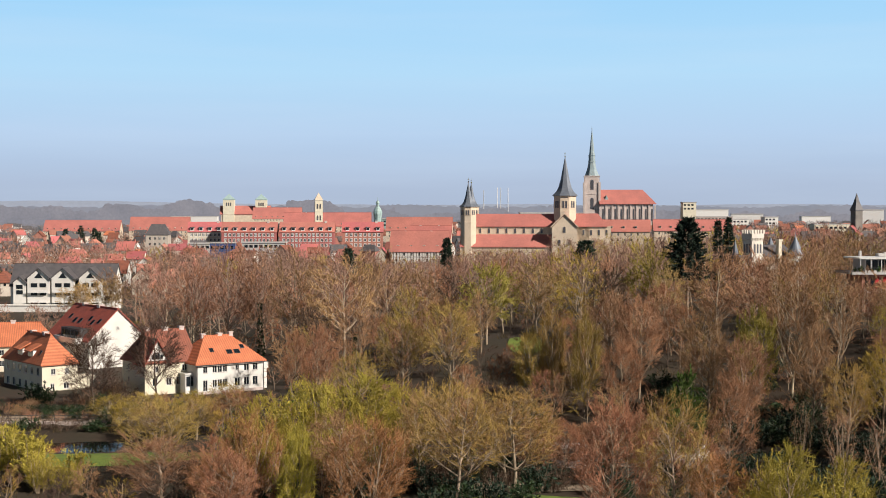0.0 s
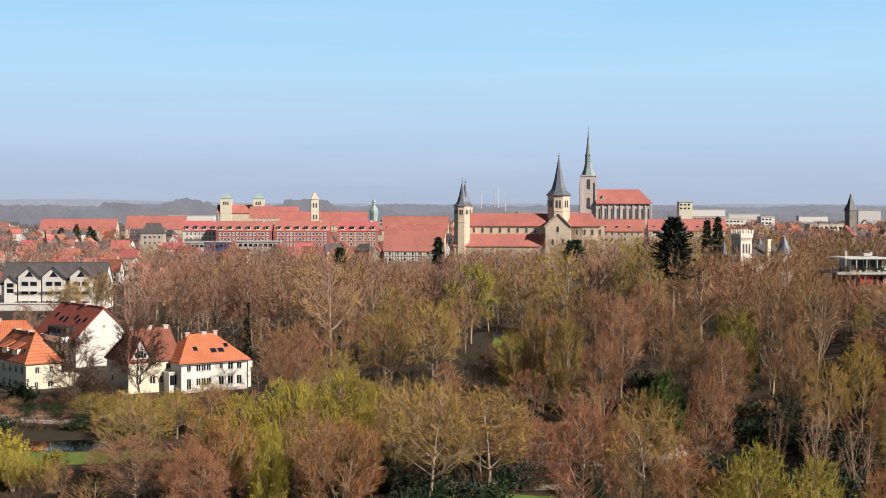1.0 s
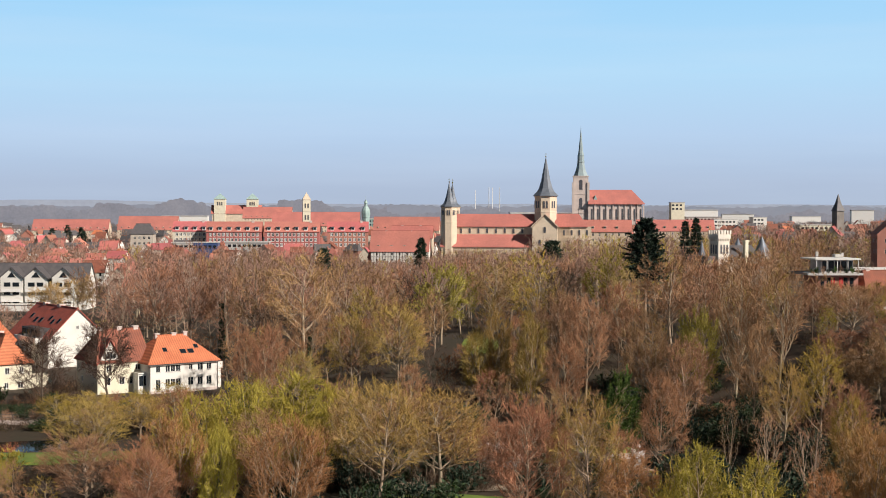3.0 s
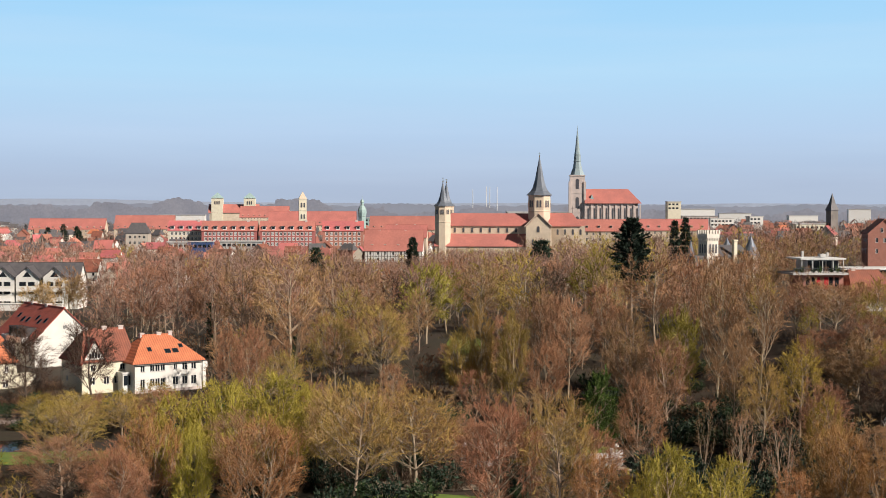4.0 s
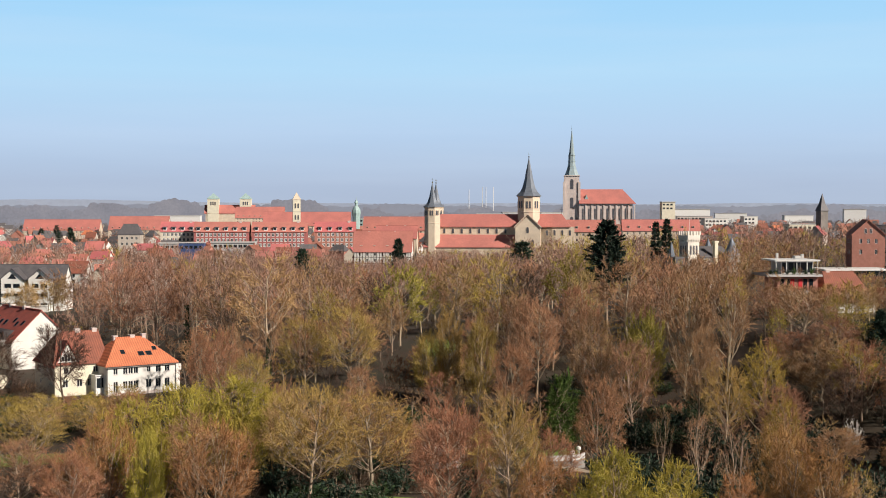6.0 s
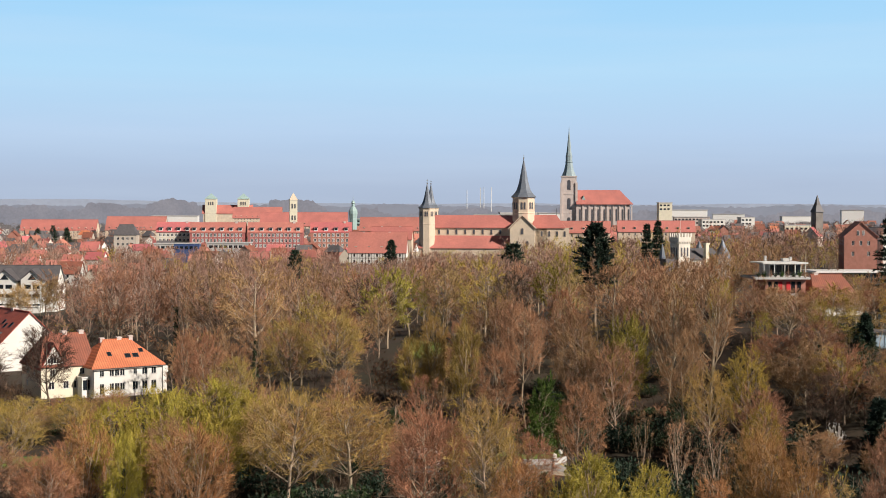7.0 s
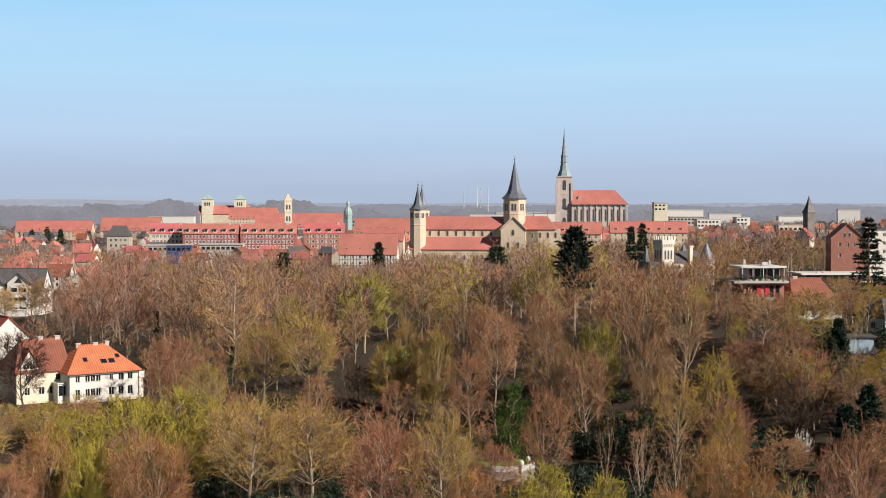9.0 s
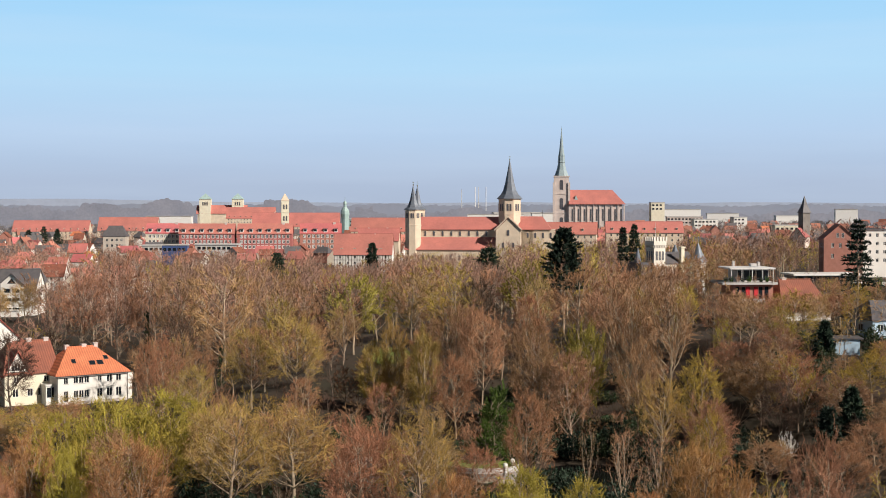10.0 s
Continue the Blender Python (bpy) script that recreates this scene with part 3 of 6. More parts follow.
# long slate-roofed block with white gables
hf = house("apartment_house", rot(-142.5, 508, 2.0, 0), 38, 13, 7.5, 15.0, 0, 0, "white", "slate", "apartment house with a dark slate roof and white cross gables", "apartment house",
           front=grid_windows(38, 12, (2.4,), 1.5, 1.4), chimneys=[(0, 1, 0.7), (10, 1, 0.7)], base=-4)
for cx, w, za in ((-15.0, 4.6, 10.5), (-8.0, 8.2, 13.6), (0.9, 8.2, 13.6), (11.0, 8.2, 13.6)):
    g = part("gable", Mesh().add([(cx - w / 2, -8.6, -3), (cx + w / 2, -8.6, -3), (cx + w / 2, -8.6, za - w * 0.42), (cx, -8.6, za), (cx - w / 2, -8.6, za - w * 0.42),
                                  (cx - w / 2, 0, -3), (cx + w / 2, 0, -3), (cx + w / 2, 0, za - w * 0.42), (cx, 0, za), (cx - w / 2, 0, za - w * 0.42)],
                                 [(0, 1, 2, 3, 4), (1, 6, 7, 2), (5, 0, 4, 9)]), M["white"], hf)
    o, ze, e = w / 2 + 0.7, za - (w / 2 + 0.7) * 0.84, -9.3
    part("roof", Mesh().add([(cx - o, e, ze), (cx, e, za + .1), (cx + o, e, ze), (cx - o, 0, ze), (cx, 0, za + .1), (cx + o, 0, ze), (cx - o, e, ze + .4), (cx, e, za + .6), (cx + o, e, ze + .4), (cx - o, 0, ze + .4), (cx, 0, za + .6), (cx + o, 0, ze + .4)],
                            [(6, 7, 10, 9), (7, 8, 11, 10), (0, 1, 7, 6), (1, 2, 8, 7), (1, 0, 3, 4), (2, 1, 4, 5)]), M["slate"], g)
    n = 2 if w > 6 else 1
    for k in range(n):
        for zz in (1.0, 4.6, 7.6) if w > 6 else (5.0, 7.0):
            x = cx + (k - (n - 1) / 2) * 3.2
            part("window", Mesh().box(x - 1.2, x + 1.2, -8.68, -8.62, zz - 0.75, zz + 0.75), M["glass"], g)
    if w > 6:
        part("window", Mesh().prism([(cx - 1.6, -8.68, za - 3.4), (cx + 1.6, -8.68, za - 3.4), (cx, -8.68, za - 1.4)], [(cx - 1.6, -8.62, za - 3.4), (cx + 1.6, -8.62, za - 3.4), (cx, -8.62, za - 1.4)]), M["glass"], g)
        for zz in (2.2, 5.8):
            part("balcony", Mesh().box(cx - 3.6, cx + 3.6, -10.0, -8.6, zz - 0.9, zz - 0.7).box(cx - 3.6, cx + 3.6, -10.0, -9.9, zz - 0.7, zz + 0.2), M["frame"], g)
part("terrace_wall", Mesh().box(-22, 15, -13, -9.5, -4, 0.4).box(-22, 15, -13.3, -9.5, 0.4, 0.7), M["white"], hf)

# ---- church with twin west towers ----
CH = -5.5
church = thing("church", rot(9.6, 752, 3, CH), "sandstone church with red tile roofs and slate-spired towers", "church")


def gable_roof(x0, x1, y0, y1, ze, zr, thick=0.4, axis="x", hip=0.0):
    ms = Mesh()
    if axis == "x":
        ym = (y0 + y1) / 2
        lo = [(x0, y0, ze), (x1, y0, ze), (x1, y1, ze), (x0, y1, ze), (x0, ym, zr), (x1 - hip, ym, zr)]
    else:
        xm = (x0 + x1) / 2
        lo = [(x1, y0, ze), (x1, y1, ze), (x0, y1, ze), (x0, y0, ze), (xm, y0, zr), (xm, y1 - hip, zr)]
    hi = [(x, y, z + thick) for x, y, z in lo]
    return ms.add(lo + hi, roof_faces(0, hip))


def arch(ms, x, z0, w, h, y, n=7):
    """A round-arched opening's outline as a thin raised plate facing -y."""
    pts = [(x - w / 2, z0), (x + w / 2, z0)] + [(x + w / 2 * math.cos(math.pi * k / n), z0 + h - w / 2 + w / 2 * math.sin(math.pi * k / n)) for k in range(n + 1)]
    return ms.prism([(a, y, b) for a, b in pts], [(a, y + 0.3, b) for a, b in pts])


def arch_window(parent, x, z0, w, h, y, m=None, surround="stone"):
    ob = part("window", arch(Mesh(), x, z0 - 0.15, w + 0.5, h + 0.4, y - 0.12), M[surround], parent)
    part("pane", arch(Mesh(), x, z0, w, h, y - 0.2), M["leadglass"], ob)
    if m is not None:
        ob.matrix_basis = m
    return ob


# local heights are above z = 3
nave = part("nave", Mesh().box(2, 66, 4.5, 14.5, -4, 25.0).add([(2, 4.5, 25), (2, 14.5, 25), (2, 9.5, 31.4)], [(1, 0, 2)]), M["stone"], church)
part("roof", gable_roof(1.5, 52, 3.8, 15.2, 25.0, 31.8), M["tile_far"], church)
for k in range(8):
    arch_window(church, 6.2 + 4.85 * k, 21.6, 1.1, 2.7, 4.5)
aisle = part("aisle", Mesh().box(-4, 46, -3.5, 4.5, -4, 14.2), M["stone"], church)
part("roof", Mesh().prism([(-4.6, -4.1, 13.9), (46, -4.1, 13.9), (46, 4.6, 20.6), (-4.6, 4.6, 20.6)], [(-4.6, -4.1, 14.3), (46, -4.1, 14.3), (46, 4.6, 21.0), (-4.6, 4.6, 21.0)]), M["tile_far"], aisle)
for k in range(9):
    arch_window(aisle, 1 + 5 * k, 8.5, 1.1, 2.6, -3.5)
tr = part("transept", Mesh().add([(46, -5, -4), (59.5, -5, -4), (59.5, -5, 25), (52.75, -5, 31.6), (46, -5, 25), (46, 24, -4), (59.5, 24, -4), (59.5, 24, 25), (52.75, 24, 31.6), (46, 24, 25)],
                                 [(0, 1, 2, 3, 4), (1, 6, 7, 2), (6, 5, 9, 8, 7), (5, 0, 4, 9)]), M["stone"], church)
part("roof", gable_roof(45.4, 60.1, -5.5, 24.5, 24.8, 31.9, axis="y"), M["tile_far"], tr)
part("rake", Mesh().prism([(45.2, -5.7, 24.6), (52.75, -5.7, 32.0), (60.3, -5.7, 24.6), (60.3, -5.7, 25.3), (52.75, -5.7, 32.7), (45.2, -5.7, 25.3)][::-1],
                          [(45.2, -5.1, 24.6), (52.75, -5.1, 32.0), (60.3, -5.1, 24.6), (60.3, -5.1, 25.3), (52.75, -5.1, 32.7), (45.2, -5.1, 25.3)][::-1]), M["stone"], tr)
for x, z in ((50, 15), (55.5, 15), (52.75, 22)):
    arch_window(tr, x, z, 1.3, 3.2, -5)
choir = part("choir", Mesh().box(58, 78, 4.5, 14.5, -4, 25.2), M["stone"], church)
part("roof", gable_roof(58, 76, 3.8, 15.2, 25.0, 32.0, hip=5), M["tile_far"], choir)
for k in range(4):
    arch_window(choir, 63 + 4.2 * k, 20.5, 1.1, 3.0, 4.5)


def octo_tower(parent, cx, cy, r, z0, z1, tip, flare, belfry=True):
    t8 = math.pi / 8
    tw = part("tower", Mesh().rings([(r, z0), (r, z1 - 9), (r + .18, z1 - 8.9), (r + .18, z1 - 8.5), (r, z1 - 8.4), (r, z1 - .6), (r + .35, z1 - .5), (r + .35, z1)], 8, cx, cy, t8), M["stone"], parent)
    hgt = tip - z1
    sp = part("spire", Mesh().rings([(r + flare, z1 - 0.1), (r + flare, z1 + 0.15), (r * 0.80, z1 + hgt * 0.11), (r * 0.62, z1 + hgt * 0.2), (r * 0.42, z1 + hgt * 0.4), (0.14, tip)], 8, cx, cy, t8), M["lead"], tw)
    part("finial", Mesh().rings([(0.1, tip - .3), (0.34, tip + .25), (0.34, tip + .5), (0.07, tip + .8), (0.06, tip + 2.6)], 6, cx, cy).box(cx - .5, cx + .5, cy - .06, cy + .06, tip + 1.7, tip + 1.86), M["gold"], tw)
    if belfry:
        ap = r * math.cos(math.pi / 8)
        for k in range(8):
            mm = Matrix.Translation((cx, cy, 0)) @ Matrix.Rotation(k * math.pi / 4, 4, "Z")
            for o in (-0.72, 0.72):
                arch_window(tw, o * r / 6, z1 - 6.6 * r / 6.4, 1.05 * r / 6.4, 3.8 * r / 6.4, -ap, mm)
    return tw


octo_tower(church, 0, 0, 4.5, -4, 36.2, 49.4, 0.7)
octo_tower(church, 0, 19, 4.5, -4, 36.2, 49.4, 0.7)
octo_tower(church, 52.8, 9.5, 6.5, 20, 42.2, 63.6, 1.0)
part("west_front", Mesh().box(-2, 2.5, 2, 17, -4, 30), M["stone"], church)
part("ridge_cross", Mesh().box(70.9, 71.1, 9.4, 9.6, 32, 36).box(70.2, 71.8, 9.42, 9.58, 34.6, 34.8), M["metal"], choir)

# long red roofs round the church
for x, y, z, w, d, he, hr, a, lab in ((-16.5, 735, 4, 31, 13, 11.5, 22.0, -3, "long monastery wing with half-timbered front and red roof"),
                                      (96, 800, 4, 40, 14, 21, 27.5, -8, "long building with a broad red tile roof"), (158, 900, 4, 50, 15, 20, 27, -4, "long building with a broad red tile roof"), (-12, 805, 4, 24, 12, 17, 24, -4, "red-roofed building behind the church"),
                                      (-385, 1420, 4, 78, 20, 12, 23, 3, "long pale building with a wide red roof, haze in its colour"), (-300, 1400, 4.5, 60, 24, 12.5, 26, 3, "long pale building with a wide red roof, haze in its colour"), (-225, 1750, 10, 62, 24, 17, 31, 2, "long pale building with a wide red roof, haze in its colour"),
                                      (-130, 1420, 8, 90, 24, 13, 27, 2, "long pale building with a wide red roof, haze in its colour"), (-30, 1250, 8, 60, 20, 11, 23, -3, "long pale building with a wide red roof, haze in its colour")):
    hh = house("monastery_wing", rot(x, y, z, a), w, d, he, hr, 0, 0, "white" if "timbered" in lab else "stone", "tile_far", lab, "building", front=grid_windows(w, int(w / 4), (he - 1.8, he - 5), 1.1, 1.6), chimneys=[(-w / 4, 0.5, 0.6), (w / 5, 0.5, 0.6)], base=-6)
    if "timbered" in lab:
        for k in range(21):
            part("beam", Mesh().box(-w / 2 + 0.1 + k * 1.53, -w / 2 + 0.35 + k * 1.53, -d / 2 - 0.08, -d / 2 - 0.01, 2.0, he - 0.3), M["timber"], hh)
        for zz in (5.0, 8.2, he - 0.3):
            part("rail", Mesh().box(-w / 2, w / 2, -d / 2 - 0.12, -d / 2 - 0.09, zz - 0.12, zz + 0.12), M["timber"], hh)
    for k in range(int(w / 7)):
        dx = -w / 2 + 4 + k * 7
        do = part("dormer", Mesh().box(dx - .7, dx + .7, -d / 2 + 1.5, -d / 2 + 4, he + 1.2, he + 3.0), M["townwall"], hh)
        part("pane", Mesh().box(dx - .5, dx + .5, -d / 2 + 1.42, -d / 2 + 1.48, he + 1.9, he + 2.8), M["glass"], do)

# ---- far church with the tall copper spire ----
fc = thing("church", rot(152.5, 1500, 8, -4), "grey stone church with tall green copper spire and red roof", "church")
bt = part("tower", Mesh().box(-8.2, 8.2, -8.2, 8.2, -6, 67).box(-8.5, 8.5, -8.5, 8.5, 47, 47.8).box(-8.5, 8.5, -8.5, 8.5, 26, 26.8).box(-8.8, 8.8, -8.8, 8.8, 66.2, 67.2), M["stone_grey"], fc)
for z, h in ((52, 11), (31, 12), (12, 10)):
    for mm in (Matrix.Identity(4), Matrix.Rotation(math.pi / 2, 4, "Z"), Matrix.Rotation(-math.pi / 2, 4, "Z")):
        arch_window(bt, 0, z, 3.6, h, -8.2, mm, "stone_grey")
for sx in (-1, 1):
    for sy in (-1, 1):
        part("buttress", Mesh().box(sx * 8.2 - 1.2, sx * 8.2 + 1.2, sy * 8.2 - 1.2, sy * 8.2 + 1.2, -6, 60), M["stone_grey"], fc)
t8 = math.pi / 8
part("spire", Mesh().rings([(8.6, 67), (8.4, 67.5), (5.6, 74), (4.3, 80), (4.0, 82)], 8, 0, 0, t8), M["spire_copper"], fc)
part("lantern", Mesh().rings([(4.0, 82), (4.5, 82.2), (4.5, 83), (3.9, 83.2), (3.9, 89), (4.4, 89.4)], 8, 0, 0, t8), M["spire_copper"], fc)
part("spire_tip", Mesh().rings([(3.7, 89.4), (2.8, 94), (0.25, 118.0), (0.5, 118.5), (0.5, 119), (0.1, 119.4), (0.1, 122)], 8, 0, 0, t8), M["spire_copper"], fc)
part("nave", Mesh().box(8, 66, -11, 15, -6, 37), M["stone_grey"], fc)
part("roof", gable_roof(8, 69.5, -13, 17, 36, 51.6, hip=14), M["tile_far"], fc)
for k in range(9):
    x = 12 + 6.6 * k
    arch_window(fc, x, 18, 1.7, 13, -11, surround="stone_grey")
    part("buttress", Mesh().box(x + 2.5, x + 3.9, -11.9, -11, -6, 35), M["stone_grey"], fc)
part("dormer", Mesh().add([(14, -8.5, 41), (18, -8.5, 41), (16, -8.5, 46), (14, -2, 41), (18, -2, 41), (16, -2, 46)], [(0, 1, 2), (0, 2, 5, 3), (1, 4, 5, 2)]), M["copper"], fc)

# ---- twin-towered church on the skyline, lone towers ----
mi = thing("church", rot(-305.5, 2000, 12, 4), "pale church with twin green-capped square towers", "church")
for x in (-23, 24):
    tw = part("tower", Mesh().box(x - 8.2, x + 8.2, -8, 8, -8, 41), M["cream"], mi)
    part("cap", Mesh().rings([(12.2, 41), (12.2, 41.6), (0.3, 49.5)], 4, x, 0, math.pi / 4), M["copper"], tw)
    for k in (-3, 0, 3):
        arch_window(tw, x + k, 32, 1.8, 5, -8)
part("nave", Mesh().box(-34, 36, -7, 9, -8, 20), M["stone"], mi)
part("roof", gable_roof(-36, 38, -8, 10, 19.5, 32), M["tile_far"], mi)
mc = thing("bell_tower", rot(-127.5, 1300, 8, 10), "slim yellow stone bell tower", "tower")
sq = part("shaft", Mesh().box(-3.6, 3.6, -3.6, 3.6, -4, 39).box(-3.9, 3.9, -3.9, 3.9, 28, 28.6), M["cream"], mc)
part("cap", Mesh().rings([(5.6, 39), (5.6, 39.3), (0.2, 46)], 4, 0, 0, math.pi / 4), M["stone"], mc)
for z in (31, 20):
    for x in (-1.3, 1.3):
        arch_window(sq, x, z, 1.4, 4.5, -3.6, surround="cream")
dt = thing("domed_tower", rot(-74, 1350, 8, 0), "green copper domed lantern tower", "tower")
part("drum", Mesh().rings([(3.6, -4), (3.6, 22), (4.0, 22.2), (4.0, 23)], 8), M["copper"], dt)
part("dome", Mesh().rings([(3.9, 23), (4.4, 26), (4.1, 29), (2.6, 32), (1.5, 33)], 8), M["copper"], dt)
part("lantern", Mesh().rings([(1.5, 33), (1.5, 36), (2.0, 36.3), (1.4, 38), (0.2, 39.5), (0.15, 43)], 8), M["copper"], dt)
kt = thing("gate_tower", rot(245, 828, 4, 20), "old grey stone tower with a steep dark roof", "tower")
part("shaft", Mesh().box(-2.5, 2.5, -2.5, 2.5, -4, 33), M["stone_old"], kt)
part("cap", Mesh().rings([(4.2, 33), (4.1, 33.4), (2.0, 37.5), (0.12, 43.5)], 4, 0, 0, math.pi / 4), M["slate"], kt)

# ---- hospital blocks with dormered red roofs ----
def long_block(x, y, w, label, roofmat, wallmat, n):
    b = house("brick_block", rot(x, y, 6, 3), w, 15, 15.5, 22.5, 0, 0, wallmat, roofmat, label, "building", front=grid_windows(w, n, (13.2, 9.4, 5.6), 2.1, 2.6, 1.5), bars=1, rail=0.3, base=-6, chimneys=[(w / 3, 0, 0.9)])
    for k in range(n // 2):
        dx = -w / 2 + w * (k + 0.5) / (n // 2)
        do = part("dormer", Mesh().box(dx - 1.3, dx + 1.3, -7.0, -2.5, 16.2, 18.6), M["frame"], b)
        part("pane", Mesh().box(dx - 1.0, dx + 1.0, -7.1, -7.03, 16.8, 18.3), M["glass"], do)
        part("roof", Mesh().box(dx - 1.6, dx + 1.6, -7.4, -2, 18.6, 18.9), M["slate"], do)
    return b


long_block(-148, 1000, 40, "red brick hospital block with a dormered red roof", "tile_far", "mauve", 12)
long_block(-106, 1003, 40, "red brick hospital block with a dormered red roof", "tile_far", "mauve", 12)
long_block(-182, 1012, 26, "red brick hospital block with slate roof and dormers", "tile_town", "townwall", 8)
long_block(-66, 1012, 30, "red brick hospital block with a dormered red roof", "tile_town", "brick", 8)
house("brick_block", rot(-212, 985, 6, 4), 16, 14, 14, 21, 3, 3, "townwall", "slate", "pale block with a dark hipped roof", "building", front=grid_windows(16, 4, (11, 7), 1.6, 1.9), base=-6)
fb = thing("flat_building", rot(-122, 890, 5, 2), "flat-roofed pale service building", "building")
part("wall", Mesh().box(-14, 14, -6, 6, -5, 11), M["concrete"], fb)
part("roof", Mesh().box(-14.6, 14.6, -6.6, 6.6, 11, 11.7), M["concrete"], fb)
for k in range(8):
    part("window", Mesh().box(-12.4 + 3.2 * k, -10.2 + 3.2 * k, -6.1, -6.02, 8, 9.8), M["glass"], fb)
fb2 = copy_thing(fb, rot(-160, 905, 4, 6))
nb = thing("flat_building", rot(-146, 872, 5, 4), "dark blue flat-roofed clinic building", "building")
part("wall", Mesh().box(-8, 8, -5, 5, -5, 11.2), M["navy"], nb)
part("roof", Mesh().box(-8.4, 8.4, -5.4, 5.4, 11.2, 11.7), M["concrete"], nb)
for k in range(5):
    part("window", Mesh().box(-7.2 + 3.0 * k, -5.2 + 3.0 * k, -5.1, -5.02, 7.6, 9.6), M["glass"], nb)

# ---- villa with the battlemented tower ----
vt = thing("tower_villa", rot(93.2, 419, 15.0, 28), "pale castle-like villa with battlemented tower and slate turret", "villa")
# tower
tw = part("tower", Mesh().box(-2.6, 2.6, -2.6, 2.6, -8, 13.6).box(-2.9, 2.9, -2.9, 2.9, 13.6, 14.9).box(-2.8, 2.8, -2.8, 2.8, 7.2, 7.7), M["stone_pale"], vt)
for sx in range(5):
    for y in (-2.9, 2.5):
        part("merlon", Mesh().box(-2.9 + sx * 1.35, -2.5 + sx * 1.35 + 0.35, y, y + .4, 14.9, 16.1), M["stone_pale"], tw)
    if 0 < sx < 4:
        for x in (-2.9, 2.5):
            part("merlon", Mesh().box(x, x + .4, -2.9 + sx * 1.35, -2.15 + sx * 1.35, 14.9, 16.1), M["stone_pale"], tw)
for mm in (Matrix.Identity(4), Matrix.Rotation(math.pi / 2, 4, "Z"), Matrix.Rotation(-math.pi / 2, 4, "Z")):
    for x in (-1.4, 0, 1.4):
        arch_window(tw, x, 9.0, 0.7, 2.8, -2.6, mm, "stone_pale")
    arch_window(tw, 0, 2.0, 2.2, 4.2, -2.6, mm, "stone_pale")
    for k in range(7):
        c = part("corbel", Mesh().box(-2.5 + k * 0.78, -2.2 + k * 0.78, -2.88, -2.6, 12.9, 13.6), M["stone_pale"], tw)
        c.matrix_basis = mm
tw.scale = (0.82, 0.82, 1.0)
part("flagpole", Mesh().rings([(0.07, 14.9), (0.05, 20.5)], 6), M["frame"], vt)
wing = part("wing", Mesh().box(2.6, 14, -2, 7, -8, 8.0), M["stone_pale"], vt)
part("roof", gable_roof(2.2, 14.4, -2.5, 7.5, 7.8, 11.0), M["slate"], wing)
part("chimney", Mesh().box(7.3, 8.5, -3.4, -2.2, 4, 12.6).box(7.1, 8.7, -3.6, -2.0, 12.6, 13.1), M["cream"], vt, "tall yellow chimney")
tu = part("turret", Mesh().rings([(2.4, -8), (2.4, 7.6), (2.65, 7.8), (2.65, 8.2)], 16, 12.6, -4.8), M["white"], vt)
part("cone", Mesh().rings([(2.9, 8.2), (2.9, 8.4), (1.2, 11.6), (0.1, 14.2), (0.05, 15.4)], 16, 12.6, -4.8), M["lead"], tu)
for k in range(6):
    arch_window(tu, 0, 5.2, 0.6, 1.5, -2.4, Matrix.Translation((12.6, -4.8, 0)) @ Matrix.Rotation(-1.0 + k * 0.5, 4, "Z"), "white")
part("spirelet", Mesh().rings([(1.2, 7.5), (1.2, 10.0), (1.5, 10.1), (0.1, 13.6)], 8, 10.5, 4), M["lead"], vt)
part("spirelet", Mesh().rings([(0.9, 4), (0.9, 8.5), (1.1, 8.6), (0.05, 13.0)], 8, -5.2, 2), M["lead"], vt)
part("wing", Mesh().box(-6, -2.6, -1, 7, -8, 7.5).box(-6.3, -2.6, -1.3, 7.3, 7.5, 8.3), M["slate"], vt)

# ---- terraced flat-roofed house ----
fh = thing("terrace_house", rot(98.9, 318, 14, 4), "flat-roofed house with planted roof terrace and red blinds", "house")
lo = part("lower_storey", Mesh().box(-5.5, 8.0, -4, 7, -4, 8.6), M["brick"], fh)
part("terrace", Mesh().box(-9.5, 9.0, -5.5, 8, 8.6, 9.1), M["concrete"], fh)
up = part("upper_storey", Mesh().box(-3.5, 7.2, -2.0, 6.5, 9.1, 12.2), M["concrete"], fh)
part("roof", Mesh().box(-6.6, 8.6, -4.6, 7.4, 12.2, 12.55), M["frame"], fh)
part("skylight", Mesh().box(2, 4, 0, 2, 12.75, 13.4).box(5.5, 6.3, 3, 4, 12.75, 13.7).box(-3.5, -2.8, 2, 2.8, 12.75, 14.0), M["concrete"], fh)
for k in range(5):
    part("window", Mesh().box(-3.2 + 2.1 * k, -1.4 + 2.1 * k, -2.1, -2.02, 9.5, 11.9), M["glass"], up)
    part("post", Mesh().box(-6.2 + 3.5 * k, -6.0 + 3.5 * k, -4.3, -4.1, 9.1, 12.2), M["frame"], fh)
for k in range(12):
    part("baluster", Mesh().box(-9.3 + 1.65 * k, -9.22 + 1.65 * k, -5.4, -5.32, 9.1, 10.1), M["metal"], fh)
part("rail", Mesh().box(-9.4, 9.0, -5.42, -5.3, 10.1, 10.2), M["metal"], fh)
for x in (-1.2, 1.5):
    part("blind", Mesh().box(x, x + 1.3, -4.2, -4.08, 5.2, 8.0), M["red"], lo)
for x in (-4.6, -2.6, 3.2, 5.2):
    part("window", Mesh().box(x, x + 1.2, -4.1, -4.02, 5.2, 8.0), M["glass"], lo)
fh.scale = (0.70, 0.9, 0.97)
